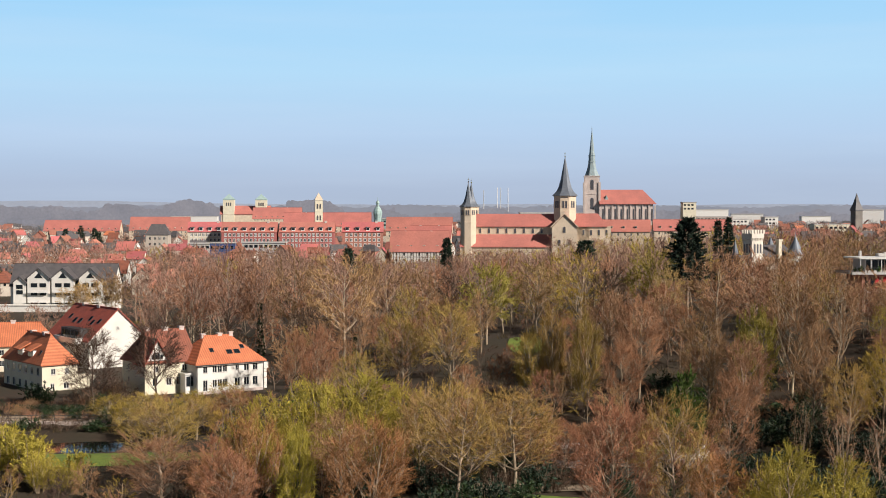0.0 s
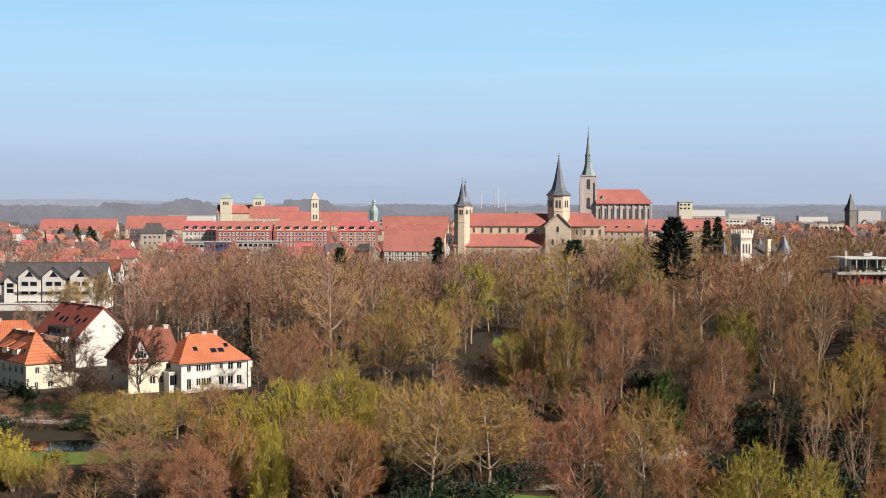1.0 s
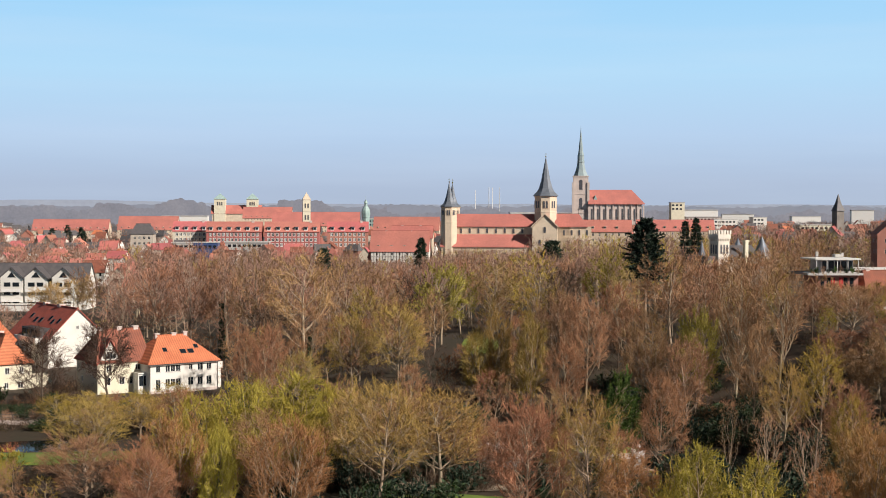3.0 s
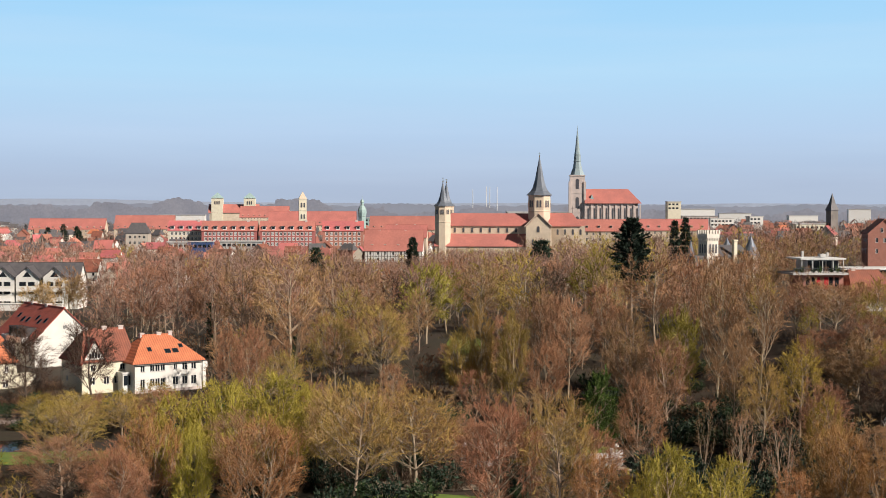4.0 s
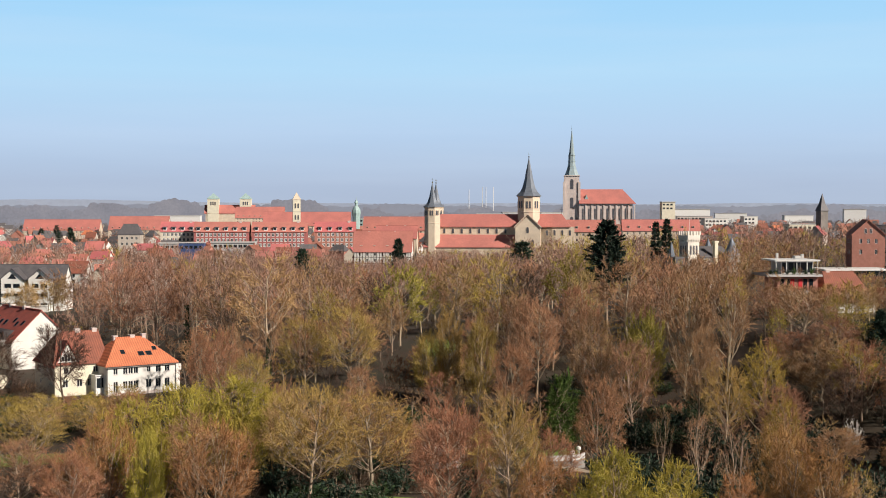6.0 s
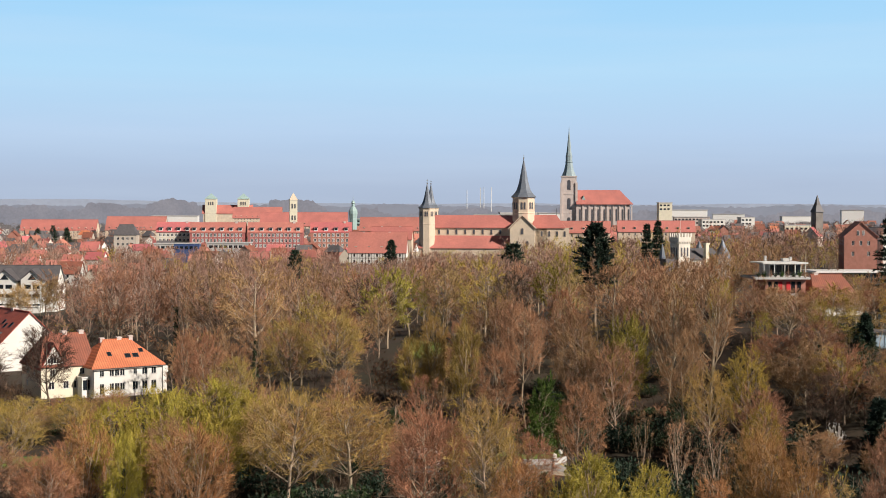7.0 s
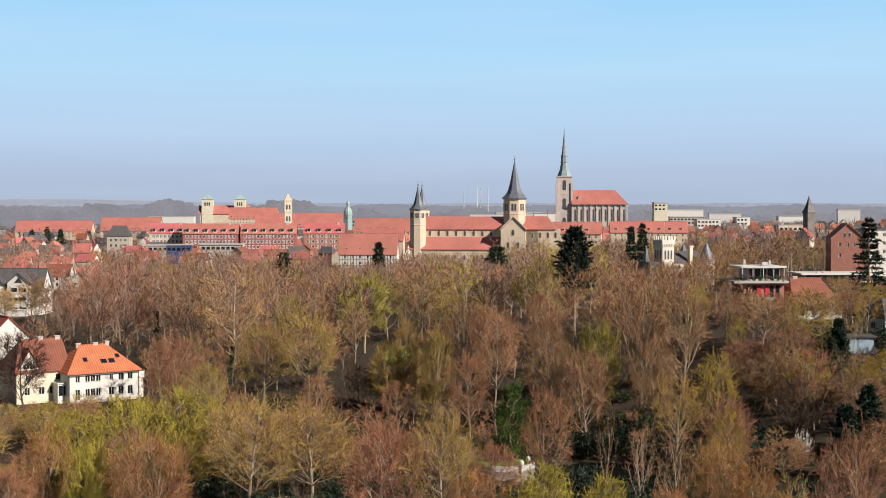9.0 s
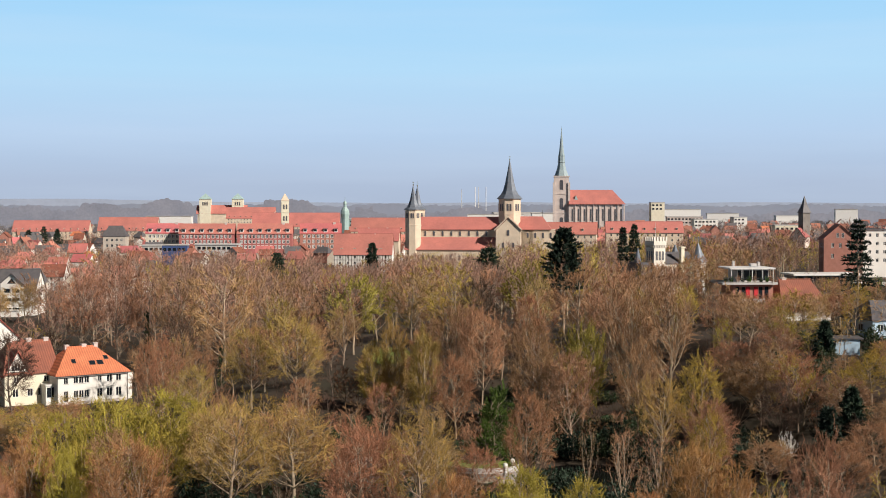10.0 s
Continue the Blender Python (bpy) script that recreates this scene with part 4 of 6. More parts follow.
part("balcony", Mesh().box(-5.8, 4.5, -6.0, -4, 4.2, 4.5).box(-5.8, 4.5, -6.0, -5.85, 4.5, 5.3), M["concrete"], fh)

house("house", rot(111.5, 321, 11.5, 12), 12, 12, 5.2, 11.5, 1.8, 2.5, "white", "tile_old", "white house with a steep weathered orange tile roof",
      front=[(2, 3.8, 1.2, 1.2), (5, 3.8, 1.2, 1.2), (8, 3.8, 1.2, 1.2), (11, 3.8, 1.2, 1.2)] + grid_windows(13, 4, (1.2,), 1.1, 1.3), chimneys=[(-3, 0.3, 0.5)], skylights=[(-1, 0.25, 1.4, 1.0), (2, 0.25, 1.4, 1.0)])
house("brick_house", rot(177, 517, 15, -98), 15, 12, 13.5, 18.8, 0, 0, "brick", "tile_town", "red brick gabled house with a red tile roof",
      right=[(5, 14.8, 0.9, 1.8), (6.9, 14.8, 0.9, 1.8), (3.2, 11, 1, 1.7), (6, 11, 1, 1.7), (8.8, 11, 1, 1.7), (3.2, 7, 1, 1.7), (8.8, 7, 1, 1.7)], front=grid_windows(15, 4, (11, 7), 1, 1.7), base=-5)
house("apartment_house", rot(194.5, 530, 12, -86), 16, 14, 19.5, 19.9, 1, 1, "white", "slate", "white four-storey block with small windows", "apartment house",
      right=grid_windows(14, 4, (17.6, 14.4, 11.2, 8), 1.1, 1.4), front=grid_windows(16, 4, (17.6, 14.4, 11.2, 8), 1.6, 1.4), base=-5)
for x, y, w, z, lab in ((158, 470, 22, 17.6, "low modern pavilion with flat white roof and glass front"), (178, 462, 18, 14.6, "low modern pavilion with flat white roof and glass front")):
    pv = thing("pavilion", rot(x, y, z - 4.5, 6), lab, "building")
    part("wall", Mesh().box(-w / 2, w / 2, -5, 6, -6, 3.9), M["metal"], pv)
    part("roof", Mesh().box(-w / 2 - 1, w / 2 + 1, -6.2, 7, 3.9, 4.5), M["frame"], pv)
    for k in range(7):
        part("pane", Mesh().box(-w / 2 + .4 + k * w / 7, -w / 2 + w / 7 - .2 + k * w / 7, -5.1, -5.02, 0.2, 3.6), M["glass"], pv)
sh = thing("shed", rot(103.5, 256, ground_z(103.5, 256) + 0.6, -6), "pale blue garden shed with a flat dark roof", "shed")
part("wall", Mesh().box(-3.2, 3.2, -2.5, 2.5, -1, 2.2), M["bluewall"], sh)
part("roof", Mesh().box(-3.6, 3.8, -2.9, 2.9, 2.2, 2.42), M["slate"], sh)
part("door", Mesh().box(0.4, 2.6, -2.58, -2.52, -1, 2.1), M["bluewall"], sh)
part("window", Mesh().box(-2.8, -1.2, -2.58, -2.52, 0.9, 1.9), M["glass"], sh)
house("house", rot(119.5, 282, 11, 20), 12, 10, 6.4, 9.6, 3, 3, "bluewall", "slate", "pale blue house with a dark roof", front=[(2, 4.6, 1.4, 1.5), (5, 4.6, 1.4, 1.5), (2, 1.6, 1.4, 1.5)], left=[(2.5, 4.6, 1.6, 1.5), (6, 4.6, 1.6, 1.5), (2.5, 1.6, 1.6, 1.5), (6, 1.6, 1.6, 1.5)])

# ---- park pavilion, terrace wall, pond wall and bridge ----
kx, ky = 18.6, 199
kz = ground_z(kx, ky)
kk = thing("kiosk", rot(kx, ky, kz, -14), "small park kiosk with a flat pale roof", "kiosk")
part("wall", Mesh().box(-2.6, 2.6, -1.8, 1.8, -0.3, 2.6), M["concrete"], kk)
part("roof", Mesh().box(-3.4, 3.4, -2.5, 2.5, 2.6, 2.85), M["concrete"], kk)
part("window", Mesh().box(-1.8, 1.6, -1.9, -1.82, 1.0, 2.1), M["glass"], kk)
tws, twb = Mesh(), Mesh()
for k in range(14):
    a0, a1 = math.radians(200 + k * 11), math.radians(200 + (k + 1) * 11)
    ring = [(34.8 + r * math.cos(a), 206.5 + 0.7 * r * math.sin(a)) for r, a in ((5.6, a0), (5.6, a1), (5.2, a1), (5.2, a0))]
    tws.prism([(x, y, 0.05) for x, y in ring], [(x, y, 0.85) for x, y in ring])
    twb.prism([(x, y, -3.0) for x, y in ring], [(x, y, 0.05) for x, y in ring])
sheet("lawn", M["lawn"], 34.6, 207.5, 5.3, 4.2, 0, "small raised lawn behind the terrace parapet", "lawn", level=0.55, seed=9, wob=0.03)
tagged(part("embankment_wall", twb, M["stone_old"]), "dark stone footing of the park terrace", "wall", kind="structure")
tagged(part("terrace_wall", tws, M["concrete"]), "low curved white parapet wall of a park terrace", "wall", kind="structure")
# ball lamps by the terrace, modelled unlit
for n_ in range(2):
    bo = thing("bollard", rot(39.4 - n_ * 1.2, 206.5 - n_ * 3.4, -0.2, 0), "round white ball lamp on a low post, unlit", "bollard")
    part("post", Mesh().rings([(0.16, 0), (0.14, 1.1)], 10), M["concrete"], bo)
    part("ball", Mesh().rings([(0.12, 1.1), (0.32, 1.25), (0.38, 1.5), (0.32, 1.75), (0.1, 1.9)], 12), M["white"], bo)
pw = Mesh()
for k in range(30):
    x0, x1 = -92 + k * 1.5, -90.5 + k * 1.5
    pw.box(x0, x1, 238 + 0.3 * math.sin(k), 238.9 + 0.3 * math.sin(k), -2.5, 0.0)
tagged(part("embankment_wall", pw, M["stone_grey"]), "mossy stone retaining wall along the pond bank", "wall", kind="structure")
rl = thing("railing", rot(-70, 238.4, 0.0, 0), "dark metal railing on the pond wall", "railing")
for k in range(23):
    part("post", Mesh().box(-22 + 2 * k, -21.92 + 2 * k, -0.04, 0.04, 0, 1.1), M["metal"], rl)
for z in (0.5, 1.05):
    part("rail", Mesh().box(-22, 22, -0.03, 0.03, z, z + 0.06), M["metal"], rl)
sheet("path", M["path"], -72, 243, 26, 2.6, 0.12, "pale promenade path above the pond", "path", seed=11, wob=0.02)

# ---- old town ----
rng = random.Random(5)
TOWN = {}


def town_kind(k):
    """A small house kind: meshes for wall, roof, chimney, window; shared between its copies."""
    if k not in TOWN:
        q = random.Random(k)
        w, d, he = q.uniform(8, 13), q.uniform(7, 9.5), q.uniform(4.5, 8)
        hr = he + d * q.uniform(0.42, 0.6)
        hip = q.choice((0, 0, 0, 2.0))
        wm = Mesh().box(-w / 2, w / 2, -d / 2, d / 2, -4, he)
        if not hip:
            wm.add([(-w / 2, -d / 2, he), (-w / 2, d / 2, he), (-w / 2, 0, hr), (w / 2, -d / 2, he), (w / 2, d / 2, he), (w / 2, 0, hr)], [(1, 0, 2), (3, 4, 5)])
        ch = Mesh().box(w * .2, w * .2 + .8, 0.4, 1.2, hr - 1.2, hr + 1.4)
        wi = Mesh().box(-0.5, 0.5, -0.03, 0.03, -0.7, 0.7)
        roofs = {c: roof_solid(w, d, he, hr, hip, hip).data("roof", M[c]) for c in ("tile_town", "tile_old", "slate", "tile")}
        walls = {c: wm.data("wall", M[c]) for c in ("townwall", "white", "brick")}
        TOWN[k] = (walls, roofs, ch.data("chimney", M["brick"]), wi.data("window", M["glass"]), w, d, he, hr)
    return TOWN[k]


ROOF_WORDS = {"tile_town": "red tile", "tile_old": "dark red tile", "slate": "dark slate", "tile": "orange tile"}
WALL_WORDS = {"townwall": "plastered", "white": "white", "brick": "brick"}


FAR = collections.defaultdict(list)
NEAR = [0]


def town_house(x, y, deg, windows):
    kind = rng.randrange(14)
    walls, roofs, ch, wi, w, d, he, hr = town_kind(kind)
    rc = rng.choices(("tile_town", "tile_old", "slate", "tile"), (10, 3, 5, 0.5))[0]
    wc = rng.choices(("townwall", "white", "brick"), (5, 4, 2))[0]
    m = rot(x, y, ground_z(x, y) + rng.uniform(-1, 1.5), deg)
    if NEAR[0] >= 290:
        FAR[wc].append((walls[wc], m))
        FAR[rc].append((roofs[rc], m))
        return
    NEAR[0] += 1
    h = thing("town_house", m, "%s town house with a %s roof" % (WALL_WORDS[wc], ROOF_WORDS[rc]), "house", "old town houses")
    part("wall", walls[wc], None, h)
    part("roof", roofs[rc], None, h)
    part("chimney", ch, None, h)
    if windows:
        n = int(w / 3)
        for k in range(n):
            for z in (he - 1.4, he - 4.0):
                o = part("window", wi, None, h)
                o.location = (-w / 2 + w * (k + 0.5) / n, -d / 2 - 0.03, z)
        for u in (-1.6, 1.6):
            for sx in (-1, 1):
                o = part("window", wi, None, h)
                o.matrix_basis = Matrix.Translation((sx * (w / 2 + 0.03), u, he - 1.0)) @ Matrix.Rotation(math.pi / 2, 4, "Z")


def joined(name, pieces, parent, mat, smooth=False):
    """One mesh out of many placed ones; keeps each piece's faces."""
    vs, loops, starts, nv, nl = [], [], [], 0, 0
    cache = {}
    for me, m in pieces:
        if me.name not in cache:
            v = np.empty(len(me.vertices) * 3, np.float32)
            me.vertices.foreach_get("co", v)
            l = np.empty(len(me.loops), np.int32)
            me.loops.foreach_get("vertex_index", l)
            s = np.empty(len(me.polygons), np.int32)
            me.polygons.foreach_get("loop_start", s)
            cache[me.name] = (v.reshape(-1, 3), l, s)
        v, l, s = cache[me.name]
        a = np.array(m, np.float32)
        vs.append(v @ a[:3, :3].T + a[:3, 3])
        loops.append(l + nv)
        starts.append(s + nl)
        nv, nl = nv + len(v), nl + len(l)
    me = bpy.data.meshes.new(name)
    vs, loops, starts = np.concatenate(vs), np.concatenate(loops), np.concatenate(starts)
    me.vertices.add(len(vs))
    me.vertices.foreach_set("co", vs.ravel())
    me.loops.add(len(loops))
    me.loops.foreach_set("vertex_index", loops)
    me.polygons.add(len(starts))
    me.polygons.foreach_set("loop_start", starts)
    me.polygons.foreach_set("use_smooth", np.full(len(starts), smooth))
    me.update(calc_edges=True)
    me.materials.append(mat)
    ob = new(name, me)
    ob.parent = parent
    return ob


BLOCKED = [(-165, -115, 495, 525), (-5, 85, 735, 775), (-235, -45, 970, 1025), (-80, -15, 730, 790), (-24, 0, 795, 815), (75, 195, 785, 865), (-180, -105, 880, 915), (85, 120, 405, 440)]
y = 545.0
while y < 1900:
    wide = y * 0.36 + 30
    x = -wide + rng.uniform(0, 10)
    step = 15 + y * 0.006
    while x < wide:
        ok = not any(a - 8 < x < b + 8 and c - 8 < y < d + 8 for a, b, c, d in BLOCKED)
        left_town = x < -0.27 * y - 4 + 0.00016 * y * y if y < 780 else True
        if y < 620 and x > 120:
            left_town = x > 205
        if ok and left_town and rng.random() < (0.68 if y < 900 else 0.62):
            town_house(x + rng.uniform(-3, 3), y + rng.uniform(-8, 8), rng.choice((0, 0, 90, 20, -25, 65)) + rng.uniform(-8, 8), y < 760)
        x += step * rng.uniform(0.85, 1.5)
    y += 17 + y * 0.022
far_town = tagged(new("distant_houses"), "far rows of red-roofed town houses", "houses", kind="stuff")
for c, pieces in FAR.items():
    joined("wall" if c in WALL_WORDS else "roof", pieces, far_town, M[c])

# larger pale blocks towards the skyline
for px, d, w, h, mat in ((285, 1750, 44, 21, "concrete"), (345, 1800, 60, 25, "frame"), (925, 1700, 70, 24, "frame"), (960, 1750, 60, 26, "concrete"), (1217, 1450, 14, 38, "cream"), (1262, 1550, 40, 22, "stone_grey"), (1300, 1480, 26, 20, "white"),
                         (1010, 1600, 26, 26, "frame"), (1440, 1900, 40, 21, "frame"), (1320, 2000, 46, 24, "frame"), (690, 1500, 30, 24, "copper"),
                         (1245, 1720, 58, 30, "frame"), (1360, 1500, 15, 22, "white"), (1465, 1150, 30, 20, "cream"), (1540, 1900, 30, 30, "frame")):
    xx = 2 + d * ((px - 784) / 2413 - 0.0085)
    b = thing("flat_block", rot(xx, d, ground_z(xx, d), rng.uniform(-8, 8)), "pale flat-roofed block with rows of windows", "building", "pale city blocks")
    part("wall", Mesh().box(-w / 2, w / 2, -7, 7, -4, h - 4), M[mat], b)
    part("roof", Mesh().box(-w / 2 - .5, w / 2 + .5, -7.5, 7.5, h - 4, h - 3.3), M["concrete"], b)
    for k in range(int(w / 4) if d < 1600 else 0):
        for z in (h - 6.5, h - 10.5):
            part("window", Mesh().box(-w / 2 + 4 * k + .8, -w / 2 + 4 * k + 3.2, -7.1, -7.02, z - .9, z + .9), M["glass"], b)
for px in (856, 880, 886, 899):
    d = 2200
    xx = 2 + d * ((px - 784) / 2413 - 0.0085)
    ms_ = thing("mast", rot(xx, d, ground_z(xx, d), 0), "tall slim white chimney mast on the skyline", "mast", "skyline masts")
    part("shaft", Mesh().rings([(0.6, 0), (0.45, 62 if px > 870 else 58)], 8), M["frame"], ms_)

# ---- woods on the horizon ----
def tree_line(y, x0, x1, step, base, low, high, seed, clump):
    """A far edge of woods seen against the sky: one upright sheet whose upper edge follows rounded crowns."""
    q = random.Random(seed)
    n = int((x1 - x0) / step)
    tops = [base] * (n + 1)
    x = x0
    while x < x1:
        r = q.uniform(4, 9)
        stand = sm(noise.noise((x * clump, seed, 2.0)), -0.3, 0.35)
        h = base + low + (high - low) * stand * q.uniform(0.8, 1.05) + q.uniform(-2, 2)
        for k in range(max(0, int((x - r - x0) / step)), min(n, int((x + r - x0) / step)) + 1):
            u = (x0 + k * step - x) / r
            if abs(u) < 1:
                tops[k] = max(tops[k], h - r * 0.9 * (1 - math.sqrt(1 - u * u)) + q.uniform(-0.5, 0.5))
        x += r * q.uniform(0.5, 1.3)
    ms = Mesh()
    ms.v = [(x0 + k * step, y, -5.0) for k in range(n + 1)] + [(x0 + k * step, y, tops[k]) for k in range(n + 1)]
    ms.f = [(k, k + 1, n + 2 + k, n + 1 + k) for k in range(n)]
    return ms


# the haze over these woods is in their base colour
tagged(part("backdrop", tree_line(2750, -1300, 1400, 2.2, 39, 5.0, 10.0, 4, 0.006), M["wood_far"]), "far woods along the skyline, haze in their colour", "woods", kind="structure")
tagged(part("backdrop", tree_line(2130, -1000, -90, 1.7, 28, 7.0, 26.0, 5, 0.011), M["wood_near"]), "bare woods beyond the town, greyed by painted haze", "woods", kind="structure")
tagged(part("backdrop", tree_line(2160, -120, 1060, 1.7, 22, 7.0, 20.0, 6, 0.011), M["wood_near"]), "bare woods beyond the town, greyed by painted haze", "woods", kind="structure")
# ridge sheet, its haze painted as flat blue
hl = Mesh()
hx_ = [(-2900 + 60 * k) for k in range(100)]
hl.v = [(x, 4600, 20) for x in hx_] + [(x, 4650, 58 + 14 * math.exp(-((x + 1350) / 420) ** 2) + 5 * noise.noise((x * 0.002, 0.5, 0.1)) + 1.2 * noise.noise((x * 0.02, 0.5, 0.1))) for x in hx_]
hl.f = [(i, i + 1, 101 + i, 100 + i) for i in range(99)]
tagged(part("backdrop", hl, M["hill"]), "ridge far beyond the town, painted haze blue", "hills", kind="structure")

# ---- trees ----
def tube(ms, pts, r0, r1, n):
    base = len(ms.v)
    k = len(pts)
    for i, p in enumerate(pts):
        d = (pts[min(i + 1, k - 1)] - pts[max(i - 1, 0)]).normalized()
        u = d.cross(Vector((0.31, 0.95, 0.05))).normalized()
        v = d.cross(u)
        r = r0 + (r1 - r0) * i / (k - 1)
        for j in range(n):
            a = math.tau * j / n
            q = p + (u * math.cos(a) + v * math.sin(a)) * r
            ms.v.append((q.x, q.y, q.z))
    for i in range(k - 1):
        ms.f += [(base + i * n + j, base + i * n + (j + 1) % n, base + i * n + n + (j + 1) % n, base + i * n + n + j) for j in range(n)]


def sliver(ms, p, d, length, w, q):
    s = d.cross(Vector((q.uniform(-1, 1), q.uniform(-1, 1), q.uniform(-1, 1)))).normalized() * (w / 2)
    e = p + d * length
    n = len(ms.v)
    ms.v += [(p.x - s.x, p.y - s.y, p.z - s.z), (p.x + s.x, p.y + s.y, p.z + s.z), (e.x, e.y, e.z)]
    ms.f.append((n, n + 1, n + 2))


def rnd(q):
    while True:
        v = Vector((q.uniform(-1, 1), q.uniform(-1, 1), q.uniform(-1, 1)))
        if 0.05 < v.length < 1:
            return v.normalized()


def grow_path(q, p, d, length, n, up, wob):
    pts = [p.copy()]
    for i in range(n):
        d = (d + Vector((0, 0, up)) + rnd(q) * wob).normalized()
        p = p + d * (length / n)
        pts.append(p.copy())
    return pts, d


UP = Vector((0, 0, 1))


def spray(ms, rows, q):
    """Slivers for many twigs at once; rows of (start, direction, length, width)."""
    if not rows:
        return
    p, d = np.array([r[0][:] for r in rows]), np.array([r[1][:] for r in rows])
    ln, w = np.array([r[2] for r in rows])[:, None], np.array([r[3] for r in rows])[:, None]
    side = np.cross(d, np.random.RandomState(q.randrange(10 ** 6)).normal(size=d.shape))
    side *= w / 2 / np.maximum(np.linalg.norm(side, axis=1, keepdims=True), 1e-6)
    n = len(ms.v)
    ms.v.extend(map(tuple, np.stack((p - side, p + side, p + d * ln), 1).reshape(-1, 3).tolist()))
    ms.f.extend((n + 3 * k, n + 3 * k + 1, n + 3 * k + 2) for k in range(len(rows)))


def bare_tree(seed, H, R, n1, n2, n3, n4, low=0.2, tw=0.05, t3=1.1, t4=0.55, leaf=0.0, droop=0.0, girth=0.014, steep=0.75, rise=0.08, fill=0.62, foot=0.1):
    """Trunk with limbs reaching out to a rounded, lumpy crown of radius R, and its fine twigs (with buds where leaf > 0)."""
    q = random.Random(seed)
    wood_, twigs, rows = Mesh(), Mesh(), []
    r0, top = H * girth, H * 0.8
    pts, d = grow_path(q, Vector((0, 0, -0.6)), UP, top, 6, 0.06, 0.11)
    tube(wood_, pts, r0, r0 * 0.25, 6)
    mid_z, rz = H * (low + 1) / 2, H * (1 - low) / 2
    lump = [(rnd(q), q.uniform(0.08, 0.24)) for k in range(5)]

    def shell(u, k):
        k *= 0.9 + sum(g * max(0.0, u.dot(v) * 2.2 - 1.2) for v, g in lump)
        return Vector((u.x * R * k, u.y * R * k, mid_z + u.z * rz * k))
    for i in range(n1):
        g = (i + 0.5) / n1
        sz, az = -0.6 + 1.55 * g, i * 2.4 + q.uniform(-0.5, 0.5)
        c = math.sqrt(max(0.02, 1 - sz * sz))
        u = Vector((math.cos(az) * c, math.sin(az) * c, sz)).normalized()
        tip = shell(u, q.uniform(0.72, 1.0))
        zs = max(foot * H, min(top * 0.95, tip.z - steep * math.hypot(tip.x, tip.y) - rise * H))
        k = min(5, int((zs + 0.6) / top * 6))
        p = pts[k].lerp(pts[k + 1], (zs + 0.6) / top * 6 - k)
        v = tip - p
        bow = p.lerp(tip, 0.5) + Vector((u.x, u.y, -0.5)) * v.length * 0.13 + rnd(q) * v.length * 0.1
        l1 = [p * (1 - f) ** 2 + bow * 2 * f * (1 - f) + tip * f * f for f in (0, 0.3, 0.6, 1.0)]
        rr = r0 * (0.44 - 0.2 * g)
        tube(wood_, l1, rr, rr * 0.2, 4)
        for j in range(n2):
            f2 = 0.3 + 0.7 * (j + q.random()) / n2
            p2 = p * (1 - f2) ** 2 + bow * 2 * f2 * (1 - f2) + tip * f2 * f2
            v2 = shell((u + rnd(q) * fill).normalized(), q.uniform(0.62, 1.06)) - p2
            v2 *= min(1.0, 0.62 * max(R, 3.0) / max(v2.length, 0.1))
            l2 = [p2, p2 + v2 * 0.5 + rnd(q) * v2.length * 0.14, p2 + v2]
            if tw > 0.12:
                sliver(wood_, p2, v2.normalized(), v2.length, rr * 0.7, q)
            else:
                tube(wood_, l2, rr * 0.42, rr * 0.1, 3)
            for m_ in range(n3):
                f3 = 0.15 + 0.85 * (m_ + q.random()) / n3
                p3 = l2[0].lerp(l2[1], f3 * 2) if f3 < 0.5 else l2[1].lerp(l2[2], f3 * 2 - 1)
                out = Vector((p3.x / R, p3.y / R, (p3.z - mid_z) / rz))
                d3 = (v2.normalized() * 0.7 + out * 0.45 + rnd(q) * 0.6 + UP * (0.3 - droop)).normalized()
                s3 = t3 * q.uniform(0.55, 1.3)
                rows.append((p3, d3, s3, tw * 1.25))
                for o in range(n4):
                    p4 = p3 + d3 * s3 * (0.2 + 0.8 * (o + q.random()) / n4)
                    d4 = (d3 * 1.1 + rnd(q) * 0.75 + UP * (0.2 - droop * 1.4)).normalized()
                    if leaf and q.random() < 0.6:
                        rows.append((p4, d4, leaf * q.uniform(1.0, 2.0), leaf))
                    else:
                        rows.append((p4, d4, t4 * q.uniform(0.55, 1.3), tw))
    spray(twigs, rows, q)
    return wood_, twigs


